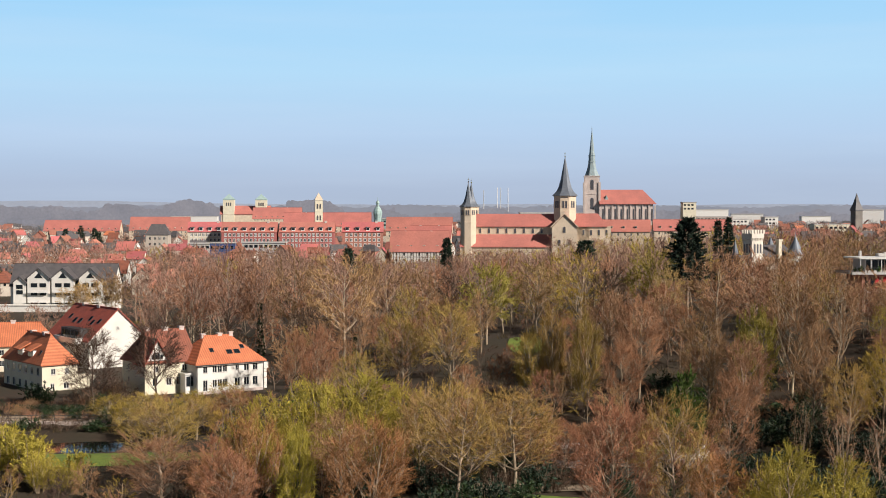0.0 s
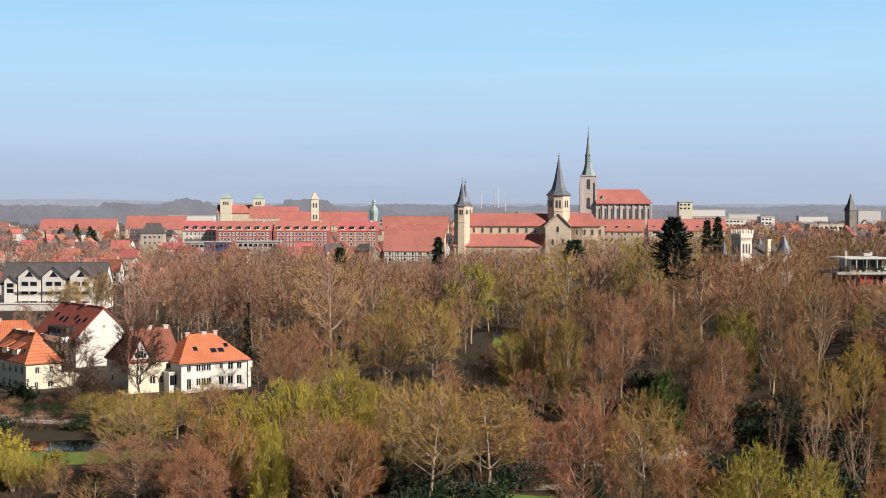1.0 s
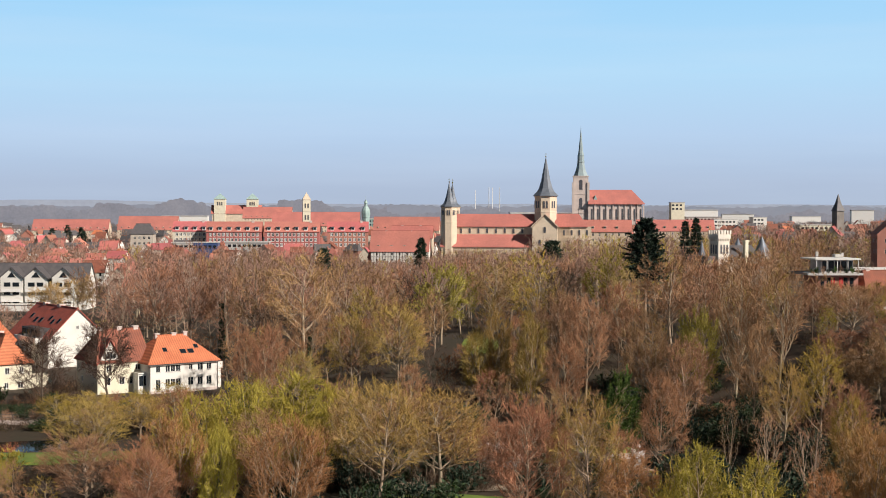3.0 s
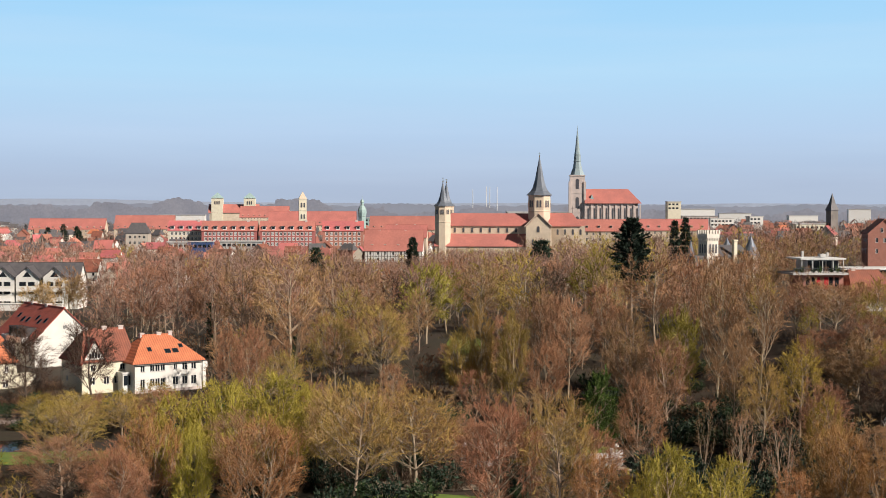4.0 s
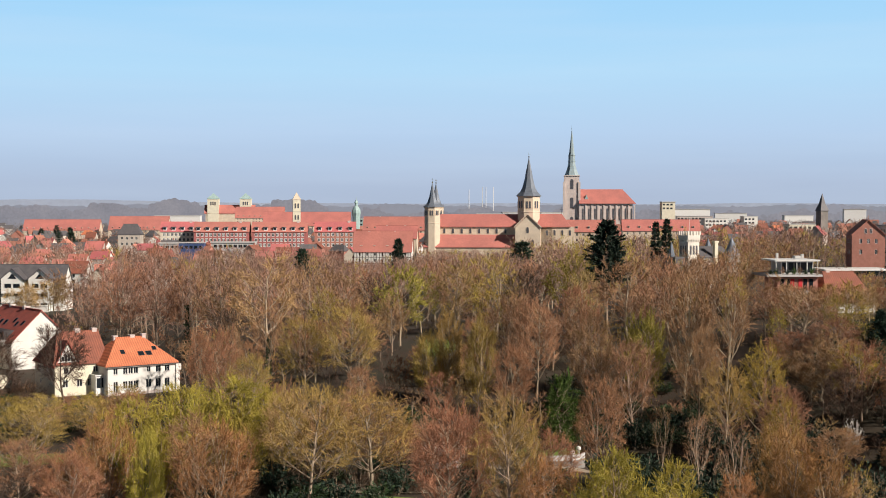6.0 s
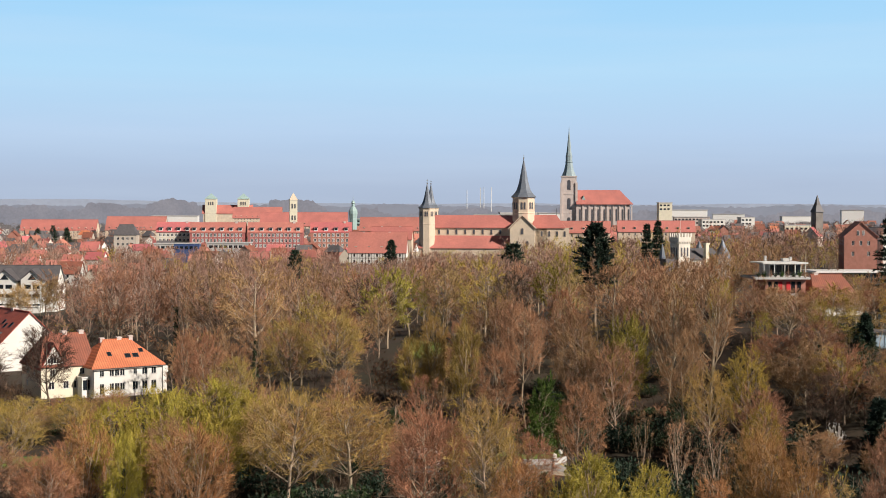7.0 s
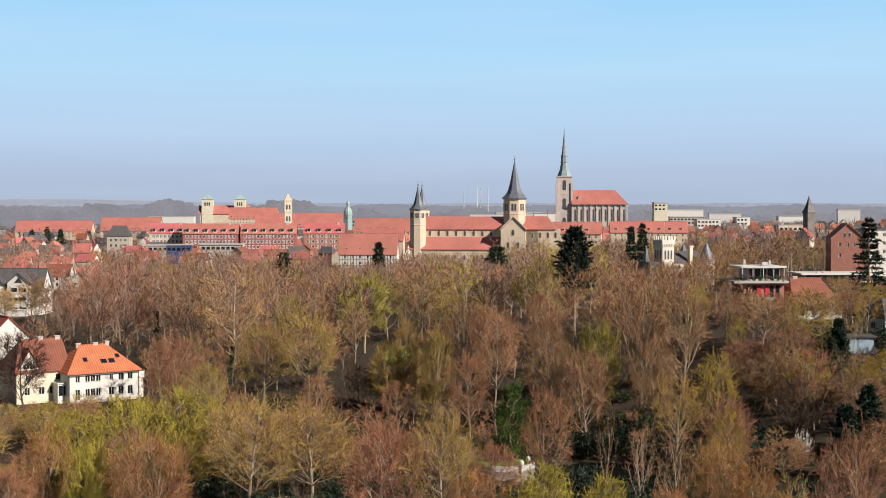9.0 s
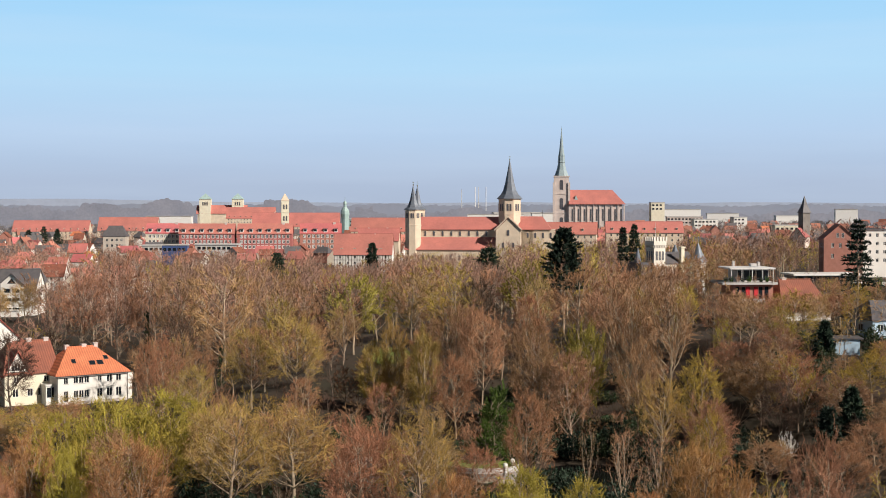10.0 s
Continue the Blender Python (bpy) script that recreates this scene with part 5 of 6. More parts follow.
def conifer_mesh(seed, H, R, whorls=24, per=6, n=11, droop=0.25, start=0.12, power=0.75):
    q = random.Random(seed)
    wood_, nee = Mesh(), Mesh()
    tube(wood_, [Vector((0, 0, -0.5)), Vector((0.1, 0, H * 0.5)), Vector((0, 0.1, H * 0.97))], H * 0.016, 0.05, 6)
    for i in range(whorls):
        f = (i + q.random() * 0.6) / whorls
        z = H * (start + (1 - start) * f)
        ln = R * (1.04 - f) ** power * q.uniform(0.7, 1.15)
        for j in range(per):
            a = math.tau * (j + q.random()) / per
            l_ = ln * q.uniform(0.65, 1.15)
            dr = Vector((math.cos(a), math.sin(a), -droop + 0.55 * f)).normalized()
            p = Vector((0, 0, z))
            e = p + dr * l_
            tube(wood_, [p, e], 0.05 + 0.01 * l_, 0.015, 3)
            for m_ in range(n):
                g = 0.25 + 0.75 * (m_ + q.random()) / n
                b = p.lerp(e, g)
                d4 = (dr * 0.7 + rnd(q) * 0.8 + Vector((0, 0, 0.15))).normalized()
                sliver(nee, b, d4, q.uniform(0.6, 1.2), 0.42 * q.uniform(0.7, 1.3), q)
                sliver(nee, b, (dr + rnd(q) * 0.6 - UP * 0.3).normalized(), q.uniform(0.5, 1.0), 0.36, q)
    return wood_, nee


def shrub_mesh(seed, H, R, stems, n3, n4, tw, leaf=0.0):
    q = random.Random(seed)
    wood_, twigs = Mesh(), Mesh()
    for i in range(stems):
        a, tilt = q.uniform(0, math.tau), q.uniform(0.1, 0.85)
        dr = Vector((math.cos(a) * math.sin(tilt), math.sin(a) * math.sin(tilt), math.cos(tilt)))
        ln = H * q.uniform(0.7, 1.05) * (1 - 0.2 * tilt)
        l1, d1 = grow_path(q, Vector((math.cos(a) * R * 0.25 * q.random(), math.sin(a) * R * 0.25 * q.random(), -0.3)), dr, ln, 3, 0.12, 0.16)
        tube(wood_, l1, H * 0.011, H * 0.003, 3)
        for m_ in range(n3):
            f = 0.2 + 0.8 * (m_ + q.random()) / n3
            k = min(2, int(f * 3))
            p3 = l1[k].lerp(l1[k + 1], f * 3 - k)
            d3 = (dr + rnd(q) * 0.8).normalized()
            s3 = H * 0.22 * q.uniform(0.6, 1.3)
            sliver(twigs, p3, d3, s3, tw * 1.4, q)
            for o in range(n4):
                p4 = p3 + d3 * s3 * q.uniform(0.2, 1)
                d4 = (d3 + rnd(q)).normalized()
                if leaf and q.random() < 0.75:
                    sliver(twigs, p4, d4, leaf * q.uniform(1, 2), leaf, q)
                else:
                    sliver(twigs, p4, d4, H * 0.12 * q.uniform(0.6, 1.3), tw, q)
    return wood_, twigs


def ivy_mesh(seed, H, r, n):
    """Ivy leaves wrapped round a trunk of height H."""
    q = random.Random(seed)
    ms = Mesh()
    for i in range(n):
        z, a = q.uniform(0, H) ** 1.0, q.uniform(0, math.tau)
        rr = r * (1.15 - 0.6 * z / H) * q.uniform(0.5, 1.2)
        sliver(ms, Vector((rr * math.cos(a), rr * math.sin(a), z)), rnd(q), q.uniform(0.3, 0.6), 0.35, q)
    return ms


KINDS = {}
# style: bark, crown material, words, builder options at full height H = 16
STYLES = {
    "brown": ("bark", "twig_brown", "leafless broad tree with dense brown twigs", dict(R=4.6, low=0.2)),
    "grey": ("bark_pale", "twig_tan", "leafless tree with pale limbs and tan twigs", dict(R=4.6, low=0.2)),
    "tan": ("bark", "twig_gold", "rounded tree with golden-brown budding twigs", dict(R=4.6, low=0.28, leaf=0.07)),
    "red": ("bark", "twig_red", "leafless tree with reddish-brown twigs", dict(R=4.6, low=0.15)),
    "redtan": ("bark", "twig_rust", "low rounded tree with rust-brown twigs", dict(R=4.6, low=0.08)),
    "olive": ("bark", "twig_olive", "budding tree with an olive-yellow haze of catkins", dict(R=4.6, low=0.16, leaf=0.11)),
    "tall": ("bark_pale", "twig_brown", "tall leafless tree with a long pale trunk", dict(R=3.6, low=0.36, n3=5, n4=5, girth=0.012, steep=1.2, rise=0.14)),
    "thin": ("bark", "twig_brown", "thin young leafless tree with upright stems", dict(R=3.0, low=0.3, girth=0.009, steep=1.6, rise=0.12)),
    "fan": ("bark_pale", "twig_rust", "many-stemmed leafless tree with pale slanting stems", dict(R=4.8, low=0.14, girth=0.011, steep=1.5, rise=0.2, foot=0.0, fill=0.45)),
    "poplar": ("bark_pale", "twig_gold", "slim upright pale tree without leaves", dict(R=2.4, low=0.05, steep=2.0, rise=0.16, fill=0.4)),
    "willow": ("bark", "leaf_yellow", "broad yellow-green willow coming into leaf", dict(R=5.2, low=0.04, leaf=0.15)),
    "lime": ("bark", "leaf_lime", "tall tree hazed with yellow-olive spring buds", dict(R=4.6, low=0.22, leaf=0.17)),
    "dark": ("bark_dark", "twig_dark", "dark leafless tree with spreading limbs", dict(R=4.8, low=0.16)),
    "green": ("bark", "leaf_green", "tree with fresh green spring leaves", dict(R=3.6, low=0.06, leaf=0.24)),
}
LODS = {0: dict(n1=20, n2=7, n3=7, n4=8, tw=0.046, t3=1.25, t4=0.85), 1: dict(n1=15, n2=5, n3=5, n4=6, tw=0.078, t3=1.4, t4=0.95), 2: dict(n1=8, n2=4, n3=3, n4=4, tw=0.13, t3=1.7, t4=1.3),
        3: dict(n1=9, n2=4, n3=4, n4=5, tw=0.10, t3=1.5, t4=0.95)}


def tree_kind(style, lod, var):
    key = (style, lod, var)
    if key not in KINDS:
        bark, crown, words, opt = STYLES[style]
        o = {**LODS[lod], **opt}
        if style in ("willow", "green", "lime") and lod < 2:
            o["n4"] += 5
        if style == "thin":
            o.update(n1=10, n2=4, n3=3, n4=3)
        if o.get("leaf"):
            o["leaf"] *= (1, 1.25, 1.9, 1.9)[lod]
        seed = sum(ord(ch) * (7 + i) for i, ch in enumerate(style)) + 31 * var + 977 * lod
        w_, t_ = bare_tree(seed, 16.0, **o)
        KINDS[key] = (w_.data("trunk", M[bark], True), t_.data("crown", M[crown]))
    return KINDS[key]


PLACED = []
WOODS = collections.defaultdict(list)
TREE_NAMES = {"brown": "broad_tree", "grey": "pale_tree", "red": "russet_tree", "olive": "budding_tree", "poplar": "slim_tree", "willow": "willow", "green": "leafy_tree", "lime": "lime_tree", "dark": "dark_tree",
              "tan": "round_tree", "redtan": "rust_tree", "tall": "tall_tree", "thin": "young_tree", "fan": "stemmy_tree"}


def put_tree(style, x, y, H, lod=None, wide=1.0, turn=None, z=None, q=random.Random(77), ivy=False, base=None):
    lod = (1 if y < 345 else 2) if lod is None else lod
    tr_, cr_ = tree_kind(style, lod, q.randrange(3 if lod < 2 else 2))
    s = H / 16.0 / 1.03
    base_z = ground_z(x, y) if z is None else z
    if y > 338 and not ivy and lod == 2:
        mm = Matrix.LocRotScale((x, y, base_z), Euler((0, 0, q.uniform(0, math.tau))), (s * wide, s * wide, s))
        WOODS[(STYLES[style][0], "trunk")].append((tr_, mm))
        WOODS[("twig_slope" if style in ("brown", "grey") else STYLES[style][1], "crown")].append((cr_, mm))
        PLACED.append((x, y, 0.2 * H * wide))
        return None
    ob = new(TREE_NAMES[style])
    ob.location, ob.scale, ob.rotation_euler = (x, y, ground_z(x, y) if z is None else z), (s * wide, s * wide, s), (q.uniform(-.04, .04), q.uniform(-.04, .04), q.uniform(0, math.tau) if turn is None else turn)
    tagged(ob, STYLES[style][2] + (", ivy round the trunk" if ivy else ""), "tree", "park trees")
    part("trunk", tr_, None, ob)
    part("crown", cr_, None, ob)
    if ivy:
        key = ("ivy", q.randrange(2))
        if key not in KINDS:
            KINDS[key] = ivy_mesh(5 + key[1], 9.0, 0.75, 420).data("ivy", M["ivy"])
        part("ivy", KINDS[key], None, ob)
    PLACED.append((x, y, 0.2 * H * wide))
    return ob


def put_conifer(x, y, H, R, z=None, seed=1, label="tall dark green conifer behind the villa", n=11, whorls=24, start=0.12, power=0.75, per=6, droop=0.25):
    w_, n_ = conifer_mesh(seed, H, R, n=n, whorls=whorls, start=start, power=power, per=per, droop=droop)
    ob = new("conifer")
    ob.location = (x, y, ground_z(x, y) if z is None else z)
    tagged(ob, label, "tree", "conifers")
    part("trunk", w_, M["bark"], ob, smooth=True)
    part("foliage", n_, M["needle"], ob)
    PLACED.append((x, y, R * 0.9))
    return ob


# yew: near-black bush kind, added to stand in for deep shade
SHRUBS = {"brown": ("twig_brown", 0.0, "leafless brown shrub under the trees"), "red": ("twig_red", 0.0, "leafless reddish shrub under the trees"), "tan": ("twig_tan", 0.0, "pale leafless shrub thicket"),
          "green": ("leaf_green", 0.2, "green leafy shrub among bare trees"), "yellow": ("leaf_yellow", 0.16, "yellow-green budding shrub in the park"), "dark": ("ivy", 0.26, "dark evergreen shrub under bare trees"), "bramble": ("twig_dark", 0.0, "tangle of dark bare branches on the bank"), "golden": ("leaf_yellow", 0.06, "dense yellow-green thicket coming into leaf"), "yew": ("needle", 0.24, "near-black thicket added to stand for deep shade"), "white": ("blossom", 0.18, "small tree in white blossom")}


BUSHES = [0]
THICKET = collections.defaultdict(list)


def in_pond(x, y, grow=0.0):
    return ((x - 52) / (13 + grow)) ** 2 + ((y - 204) / (15.5 + grow)) ** 2 < 1


def put_shrub(kind, x, y, H, wide=1.0, z=None, q=random.Random(78)):
    if in_pond(x, y):
        return None
    var = q.randrange(2)
    key = ("shrub", kind, var)
    if key not in KINDS:
        mat, leaf, words = SHRUBS[kind]
        w_, t_ = shrub_mesh(40 + var + len(kind), 4.0, 2.4, 30 if kind == "golden" else 20, 16 if kind == "golden" else 9, 16 if kind == "golden" else 12 if kind in ("yellow", "green", "golden") else 6, 0.035, leaf)
        KINDS[key] = (w_.data("stem", M["bark"]), t_.data("foliage", M[mat]))
    s = H / 4.0
    BUSHES[0] += 1
    if BUSHES[0] > 295:
        mm = Matrix.LocRotScale((x, y, ground_z(x, y) if z is None else z), Euler((0, 0, q.uniform(0, math.tau))), (s * wide, s * wide, s))
        THICKET[("bark", "stem")].append((KINDS[key][0], mm))
        THICKET[(SHRUBS[kind][0], "foliage")].append((KINDS[key][1], mm))
        PLACED.append((x, y, 0.3 * H * wide))
        return None
    ob = new("shrub")
    ob.location, ob.scale, ob.rotation_euler = (x, y, ground_z(x, y) if z is None else z), (s * wide, s * wide, s), (0, 0, q.uniform(0, math.tau))
    tagged(ob, SHRUBS[kind][2], "shrub", "park shrubs")
    part("stem", KINDS[key][0], None, ob)
    part("foliage", KINDS[key][1], None, ob)
    PLACED.append((x, y, 0.3 * H * wide))
    return ob


# what stays in view above the trees: x from, x to, y, lowest z seen
VIEWS = [(-58, -36, 272, 0.2), (-110, -58, 268, 1.0), (-8, 48, 735, 17.5), (-80, -32, 730, 14), (-33, -20, 725, 12.0), (-20, 0, 725, 14.5), (-222, -40, 990, 14), (-175, -118, 490, 4.5), (54, 60, 322, 22), (90, 97, 412, 24), (97, 107, 412, 26), (92, 106, 312, 20.6), (105, 116, 312, 20.6),
         (166, 200, 503, 20), (142, 190, 458, 17.5), (80.5, 83.5, 208, 4.0), (15, 19, 284, 10), (-74, -50, 222, -1.0), (-72, -50, 204, -0.5), (240, 252, 800, 33), (101.5, 105.5, 253, 13), (-420, -160, 560, 8), (26, 38, 198, 1.5), (-27, -5, 182, 6.5), (-21, -15, 161, 3.0), (33, 46, 147, 3.0), (114.5, 125, 276, 12.5)]
EYES = [(eye[0], eye[2]) for _, eye, _, _ in PATH[::4]]


def room(x, y, half):
    """The greatest height of a tree at x, y that leaves those things in view."""
    top = 60.0
    for x0, x1, vy, vz in VIEWS:
        if y >= vy - 1:
            continue
        for ex, ez in EYES:
            f = vy / y
            a, b = ex + (x - half - ex) * f, ex + (x + half - ex) * f
            if b > x0 and a < x1 and abs((ex + (x - ex) * f - ex) / vy) < 0.36:
                top = min(top, ez + (vz - ez) / f)
    return top - ground_z(x, y)


# single trees that can be told apart
put_conifer(57, 324, 25.4, 6.6, z=9.0, seed=3, label="tall dark conifer with a broad ragged crown", n=30, whorls=24, start=0.46, power=0.45, per=7, droop=-0.05)
put_conifer(84.3, 428, 21.5, 3.2, seed=4, n=14)
put_conifer(88.4, 432, 22, 3.4, seed=5, n=14)
put_conifer(125.5, 319, 24.5, 6.2, z=12.5, seed=6, n=18, label="dark spruce with drooping branches")
put_conifer(85, 197, 10.5, 3.2, seed=7, n=16, label="dark green conifer among bare trees")
put_conifer(91, 206, 10, 3.2, seed=8, n=16, label="dark green conifer among bare trees")
put_conifer(-1, 540, 19.5, 3.4, seed=11, n=14, label="dark broad-crowned pine beside the town", start=0.4, power=0.45)
put_conifer(-42, 566, 20.5, 5.0, seed=12, n=14, label="dark broad-crowned pine beside the town", start=0.4, power=0.45)
put_conifer(41.5, 414, 19, 5.6, seed=13, n=14, label="dark spreading pine before the church", start=0.4, power=0.45)
for x, y, h in ((-325, 1145, 16), (-313, 1148, 19), (-302, 1150, 17), (-262, 1010, 17)):
    put_conifer(x, y, h, 5.5, seed=14 + h, n=14, label="dark bluish conifer in the town", start=0.1, power=0.55)
def lone_tree(style, x, y, h, radius, ivy=False):
    """A tree of height h with a crown of that radius."""
    h += 0.5
    r16 = STYLES[style][3]["R"] * h / 16.0 / 1.03
    put_tree(style, x, y, h, lod=0 if y < 262 else 1, wide=radius / r16, ivy=ivy)


lone_tree("brown", -65.4, 350, 25.2, 5.8)
lone_tree("brown", -54.9, 345, 27.5, 6.4)
lone_tree("brown", -46.6, 343, 24.7, 5.0, ivy=True)
lone_tree("brown", -36.8, 335, 26.4, 6.2)
lone_tree("brown", -14.0, 330, 23.0, 6.2)
lone_tree("brown", -5.1, 330, 18.1, 4.8)
lone_tree("brown", 40.8, 330, 17.3, 4.8)
lone_tree("grey", -24.2, 324, 27.5, 7.8)
lone_tree("lime", 47.5, 322, 18.4, 6.1)
lone_tree("dark", 2.2, 320, 15.8, 4.2)
lone_tree("grey", 21.0, 315, 17.4, 5.9)
lone_tree("lime", 13.2, 312, 15.6, 3.9)
lone_tree("grey", 50.7, 312, 15.6, 3.6)
lone_tree("olive", 30.4, 311, 19.3, 7.1)
lone_tree("olive", -8.3, 302, 16.4, 4.0)
lone_tree("lime", 8.9, 294, 18.7, 5.6)
lone_tree("brown", -19.1, 290, 16.1, 4.2, ivy=True)
lone_tree("brown", 57.4, 288, 20.0, 7.2)
lone_tree("brown", 61.9, 275, 16.7, 4.8)
lone_tree("brown", 85.2, 275, 11.3, 4.8)
lone_tree("olive", 96.5, 265, 11.2, 5.5)
lone_tree("olive", 98.3, 262, 5.6, 5.2)
lone_tree("red", -28.1, 260, 14.5, 2.8)
lone_tree("tall", 86.9, 260, 11.3, 5.6)
lone_tree("brown", 30.4, 256, 19.1, 4.8)
lone_tree("tan", -7.6, 255, 16.5, 4.9)
lone_tree("tan", 1.1, 251, 18.8, 5.8)
lone_tree("brown", 35.7, 250, 19.6, 4.4)
lone_tree("red", -21.9, 248, 16.1, 3.3)
lone_tree("poplar", 19.6, 247, 18.2, 2.3)
lone_tree("poplar", 16.0, 247, 13.9, 2.5)
lone_tree("brown", 81.1, 245, 6.8, 4.6)
lone_tree("poplar", 24.8, 242, 18.0, 2.5)
lone_tree("tall", 61.3, 241, 27.2, 5.0)
lone_tree("tall", 68.3, 239, 24.8, 5.4)
lone_tree("tan", -15.0, 235, 13.0, 3.9)
lone_tree("red", 30.8, 233, 14.9, 4.1)
lone_tree("lime", 52.6, 233, 21.2, 3.9)
lone_tree("brown", 44.6, 231, 21.0, 4.4)
lone_tree("brown", 80.8, 230, 10.1, 4.8)
lone_tree("brown", 82.3, 229, 7.7, 4.7)
lone_tree("brown", 60.9, 226, 19.2, 3.9)
lone_tree("olive", 86.7, 226, 9.6, 4.2)
lone_tree("brown", 50.0, 225, 17.6, 4.2)
lone_tree("olive", 70.2, 218, 16.9, 4.2)
lone_tree("dark", 82.1, 215, 11.0, 3.6)
lone_tree("tan", 62.7, 212, 15.3, 4.0)
lone_tree("green", 36.9, 209, 13.3, 2.9)
lone_tree("red", 40.8, 193, 16.1, 3.7)
lone_tree("brown", 66.9, 190, 14.3, 3.5)
lone_tree("thin", 54.1, 186, 13.1, 1.9)
lone_tree("olive", 65.5, 186, 13.2, 3.2)
lone_tree("thin", 48.3, 185, 14.0, 1.5)
lone_tree("tan", -36.9, 181, 12.4, 5.4)
lone_tree("thin", 57.5, 178, 12.8, 2.7)
lone_tree("thin", 52.6, 176, 14.0, 2.6)
lone_tree("tan", 9.5, 173, 14.2, 6.5)
lone_tree("brown", -12.6, 172, 12.0, 3.9)
lone_tree("thin", 55.6, 168, 13.3, 2.4)
lone_tree("tan", 2.1, 167, 16.4, 5.9)
lone_tree("brown", -34.2, 167, 9.4, 5.0)
lone_tree("fan", -22.8, 166, 13.0, 4.3)
lone_tree("fan", -26.7, 166, 8.2, 3.8)
lone_tree("willow", -16.6, 161, 12.9, 2.0, ivy=True)
lone_tree("fan", -7.7, 158, 13.6, 5.0)
lone_tree("fan", 58.0, 155, 13.6, 3.7)
lone_tree("red", -24.2, 154, 10.3, 4.0)
lone_tree("red", 19.9, 153, 17.0, 4.6)
lone_tree("tan", 26.2, 152, 17.2, 4.3)
lone_tree("redtan", 58.2, 152, 14.2, 3.1)
lone_tree("fan", 62.0, 150, 11.8, 3.5)
lone_tree("willow", 44.8, 149, 10.6, 2.8)
lone_tree("redtan", 30.5, 148, 11.3, 3.6)
lone_tree("redtan", 51.2, 147, 9.6, 2.6)
lone_tree("willow", 37.7, 146, 12.6, 3.1)
lone_tree("brown", 62.8, 122, 20.0, 3.1)
lone_tree("dark", -54.5, 260, 17, 5.0)
lone_tree("dark", -65, 253, 16, 5.0)
lone_tree("dark", 36, 300, 17, 4.5)
lone_tree("dark", -30, 300, 17, 4.5)
lone_tree("willow", -17.5, 187, 14.2, 5.2)
lone_tree("willow", -11.0, 189, 15.0, 5.4)
lone_tree("willow", -5.0, 192, 13.6, 4.0)
lone_tree("willow", -23.0, 185, 12.6, 4.2)
# low trees along the pond and before the apartment house
for style, x, y, h, r in (("olive", -58, 238, 5.5, 3.6), ("tan", -51, 236, 6.2, 4.0), ("olive", -44, 238, 6.0, 3.8), ("tan", -38, 240, 6.6, 4.0), ("brown", -48, 227, 6.2, 3.8), ("olive", -54, 234, 5.8, 3.6), ("tan", -41, 227, 7.0, 4.2), ("red", -35, 230, 7.4, 4.2),
                          ("brown", -120, 478, 15.5, 5.4), ("brown", -113, 470, 15, 5.0), ("grey", -126, 466, 11.5, 4.4)):
    lone_tree(style, x, y, h, r)
for k in range(44):
    r_ = random.Random(2300 + k)
    put_shrub(("bramble", "brown", "dark", "bramble")[k % 4], r_.uniform(32, 78), r_.uniform(222, 244), r_.uniform(2.5, 4.6), 1.3)
# trees on the garden slope
for style, x, y, h, r in (("brown", 92, 214, 9, 4.4), ("olive", 99, 222, 8.5, 4.4), ("brown", 88, 240, 9, 4.4), ("olive", 105, 234, 7, 4.0), ("brown", 97, 203, 9, 4.2), ("brown", 90, 190, 10, 4.4), ("tan", 101, 192, 9, 4.4), ("red", 83, 180, 9, 4.0), ("brown", 76, 196, 10, 4.0), ("brown", 110, 246, 6, 3.6)):
    lone_tree(style, x, y, max(4.0, min(h, room(x, y, 2.5))), r)
# crowns before the villa and the terraced house
for x, y, r in ((66, 298, 5.2), (73, 303, 5.4), (80, 309, 5.0), (72, 332, 5.0), (88, 326, 5.0), (96, 350, 5.4), (104, 356, 5.2), (84, 352, 5.4), (90, 378, 5.2), (99, 384, 5.4), (107, 390, 5.0)):
    lone_tree("brown", x, y, min(17.5, room(x, y, 3.0)), r)
# dark bushes added to blacken the sunlit ground here
for k in range(22):
    put_shrub(("dark", "dark", "brown")[k % 3], 42 + 3.0 * (k % 8) + random.Random(k).uniform(-1, 1), 196 + 9 * (k // 8) + random.Random(k + 50).uniform(-3, 3), 3.0 + (k % 4) * 0.7, 1.2)
for x, y, h in ((98, 246, 3), (108, 250, 3.4), (94, 236, 4), (112, 262, 5), (99, 262, 4), (90, 226, 4), (104, 238, 3), (118, 258, 4.5), (88, 244, 5), (95, 216, 4)):
    put_shrub("dark", x, y, h, 1.2)
for st, x, y, h in (("brown", 92, 262, 15), ("olive", 99, 284, 13), ("grey", 108, 286, 12), ("brown", 115, 296, 14), ("red", 86, 218, 14), ("grey", 80, 205, 15), ("brown", 96, 226, 12), ("olive", 112, 276, 12), ("brown", 104, 228, 11), ("brown", 118, 244, 12), ("grey", 89, 276, 16), ("brown", 82, 268, 18)):
    put_tree(st, x, y, min(h, max(5, room(x, y, 2.0) + 0.5)), lod=1, wide=0.95)
put_conifer(99, 250, 6.5, 1.9, seed=16, n=14, label="narrow dark conifer by the garden")
for k in range(30):
    r_ = random.Random(700 + k)
    put_shrub("dark", r_.uniform(37, 66), r_.uniform(214, 262), r_.uniform(2.5, 4.2), 1.3)
# yew bushes in place of the black shade round the pond
for k in range(40):
    r_ = random.Random(1400 + k)
    put_shrub("yew", r_.uniform(41, 66), r_.uniform(164, 212), r_.uniform(3.5, 6.0), 1.0)
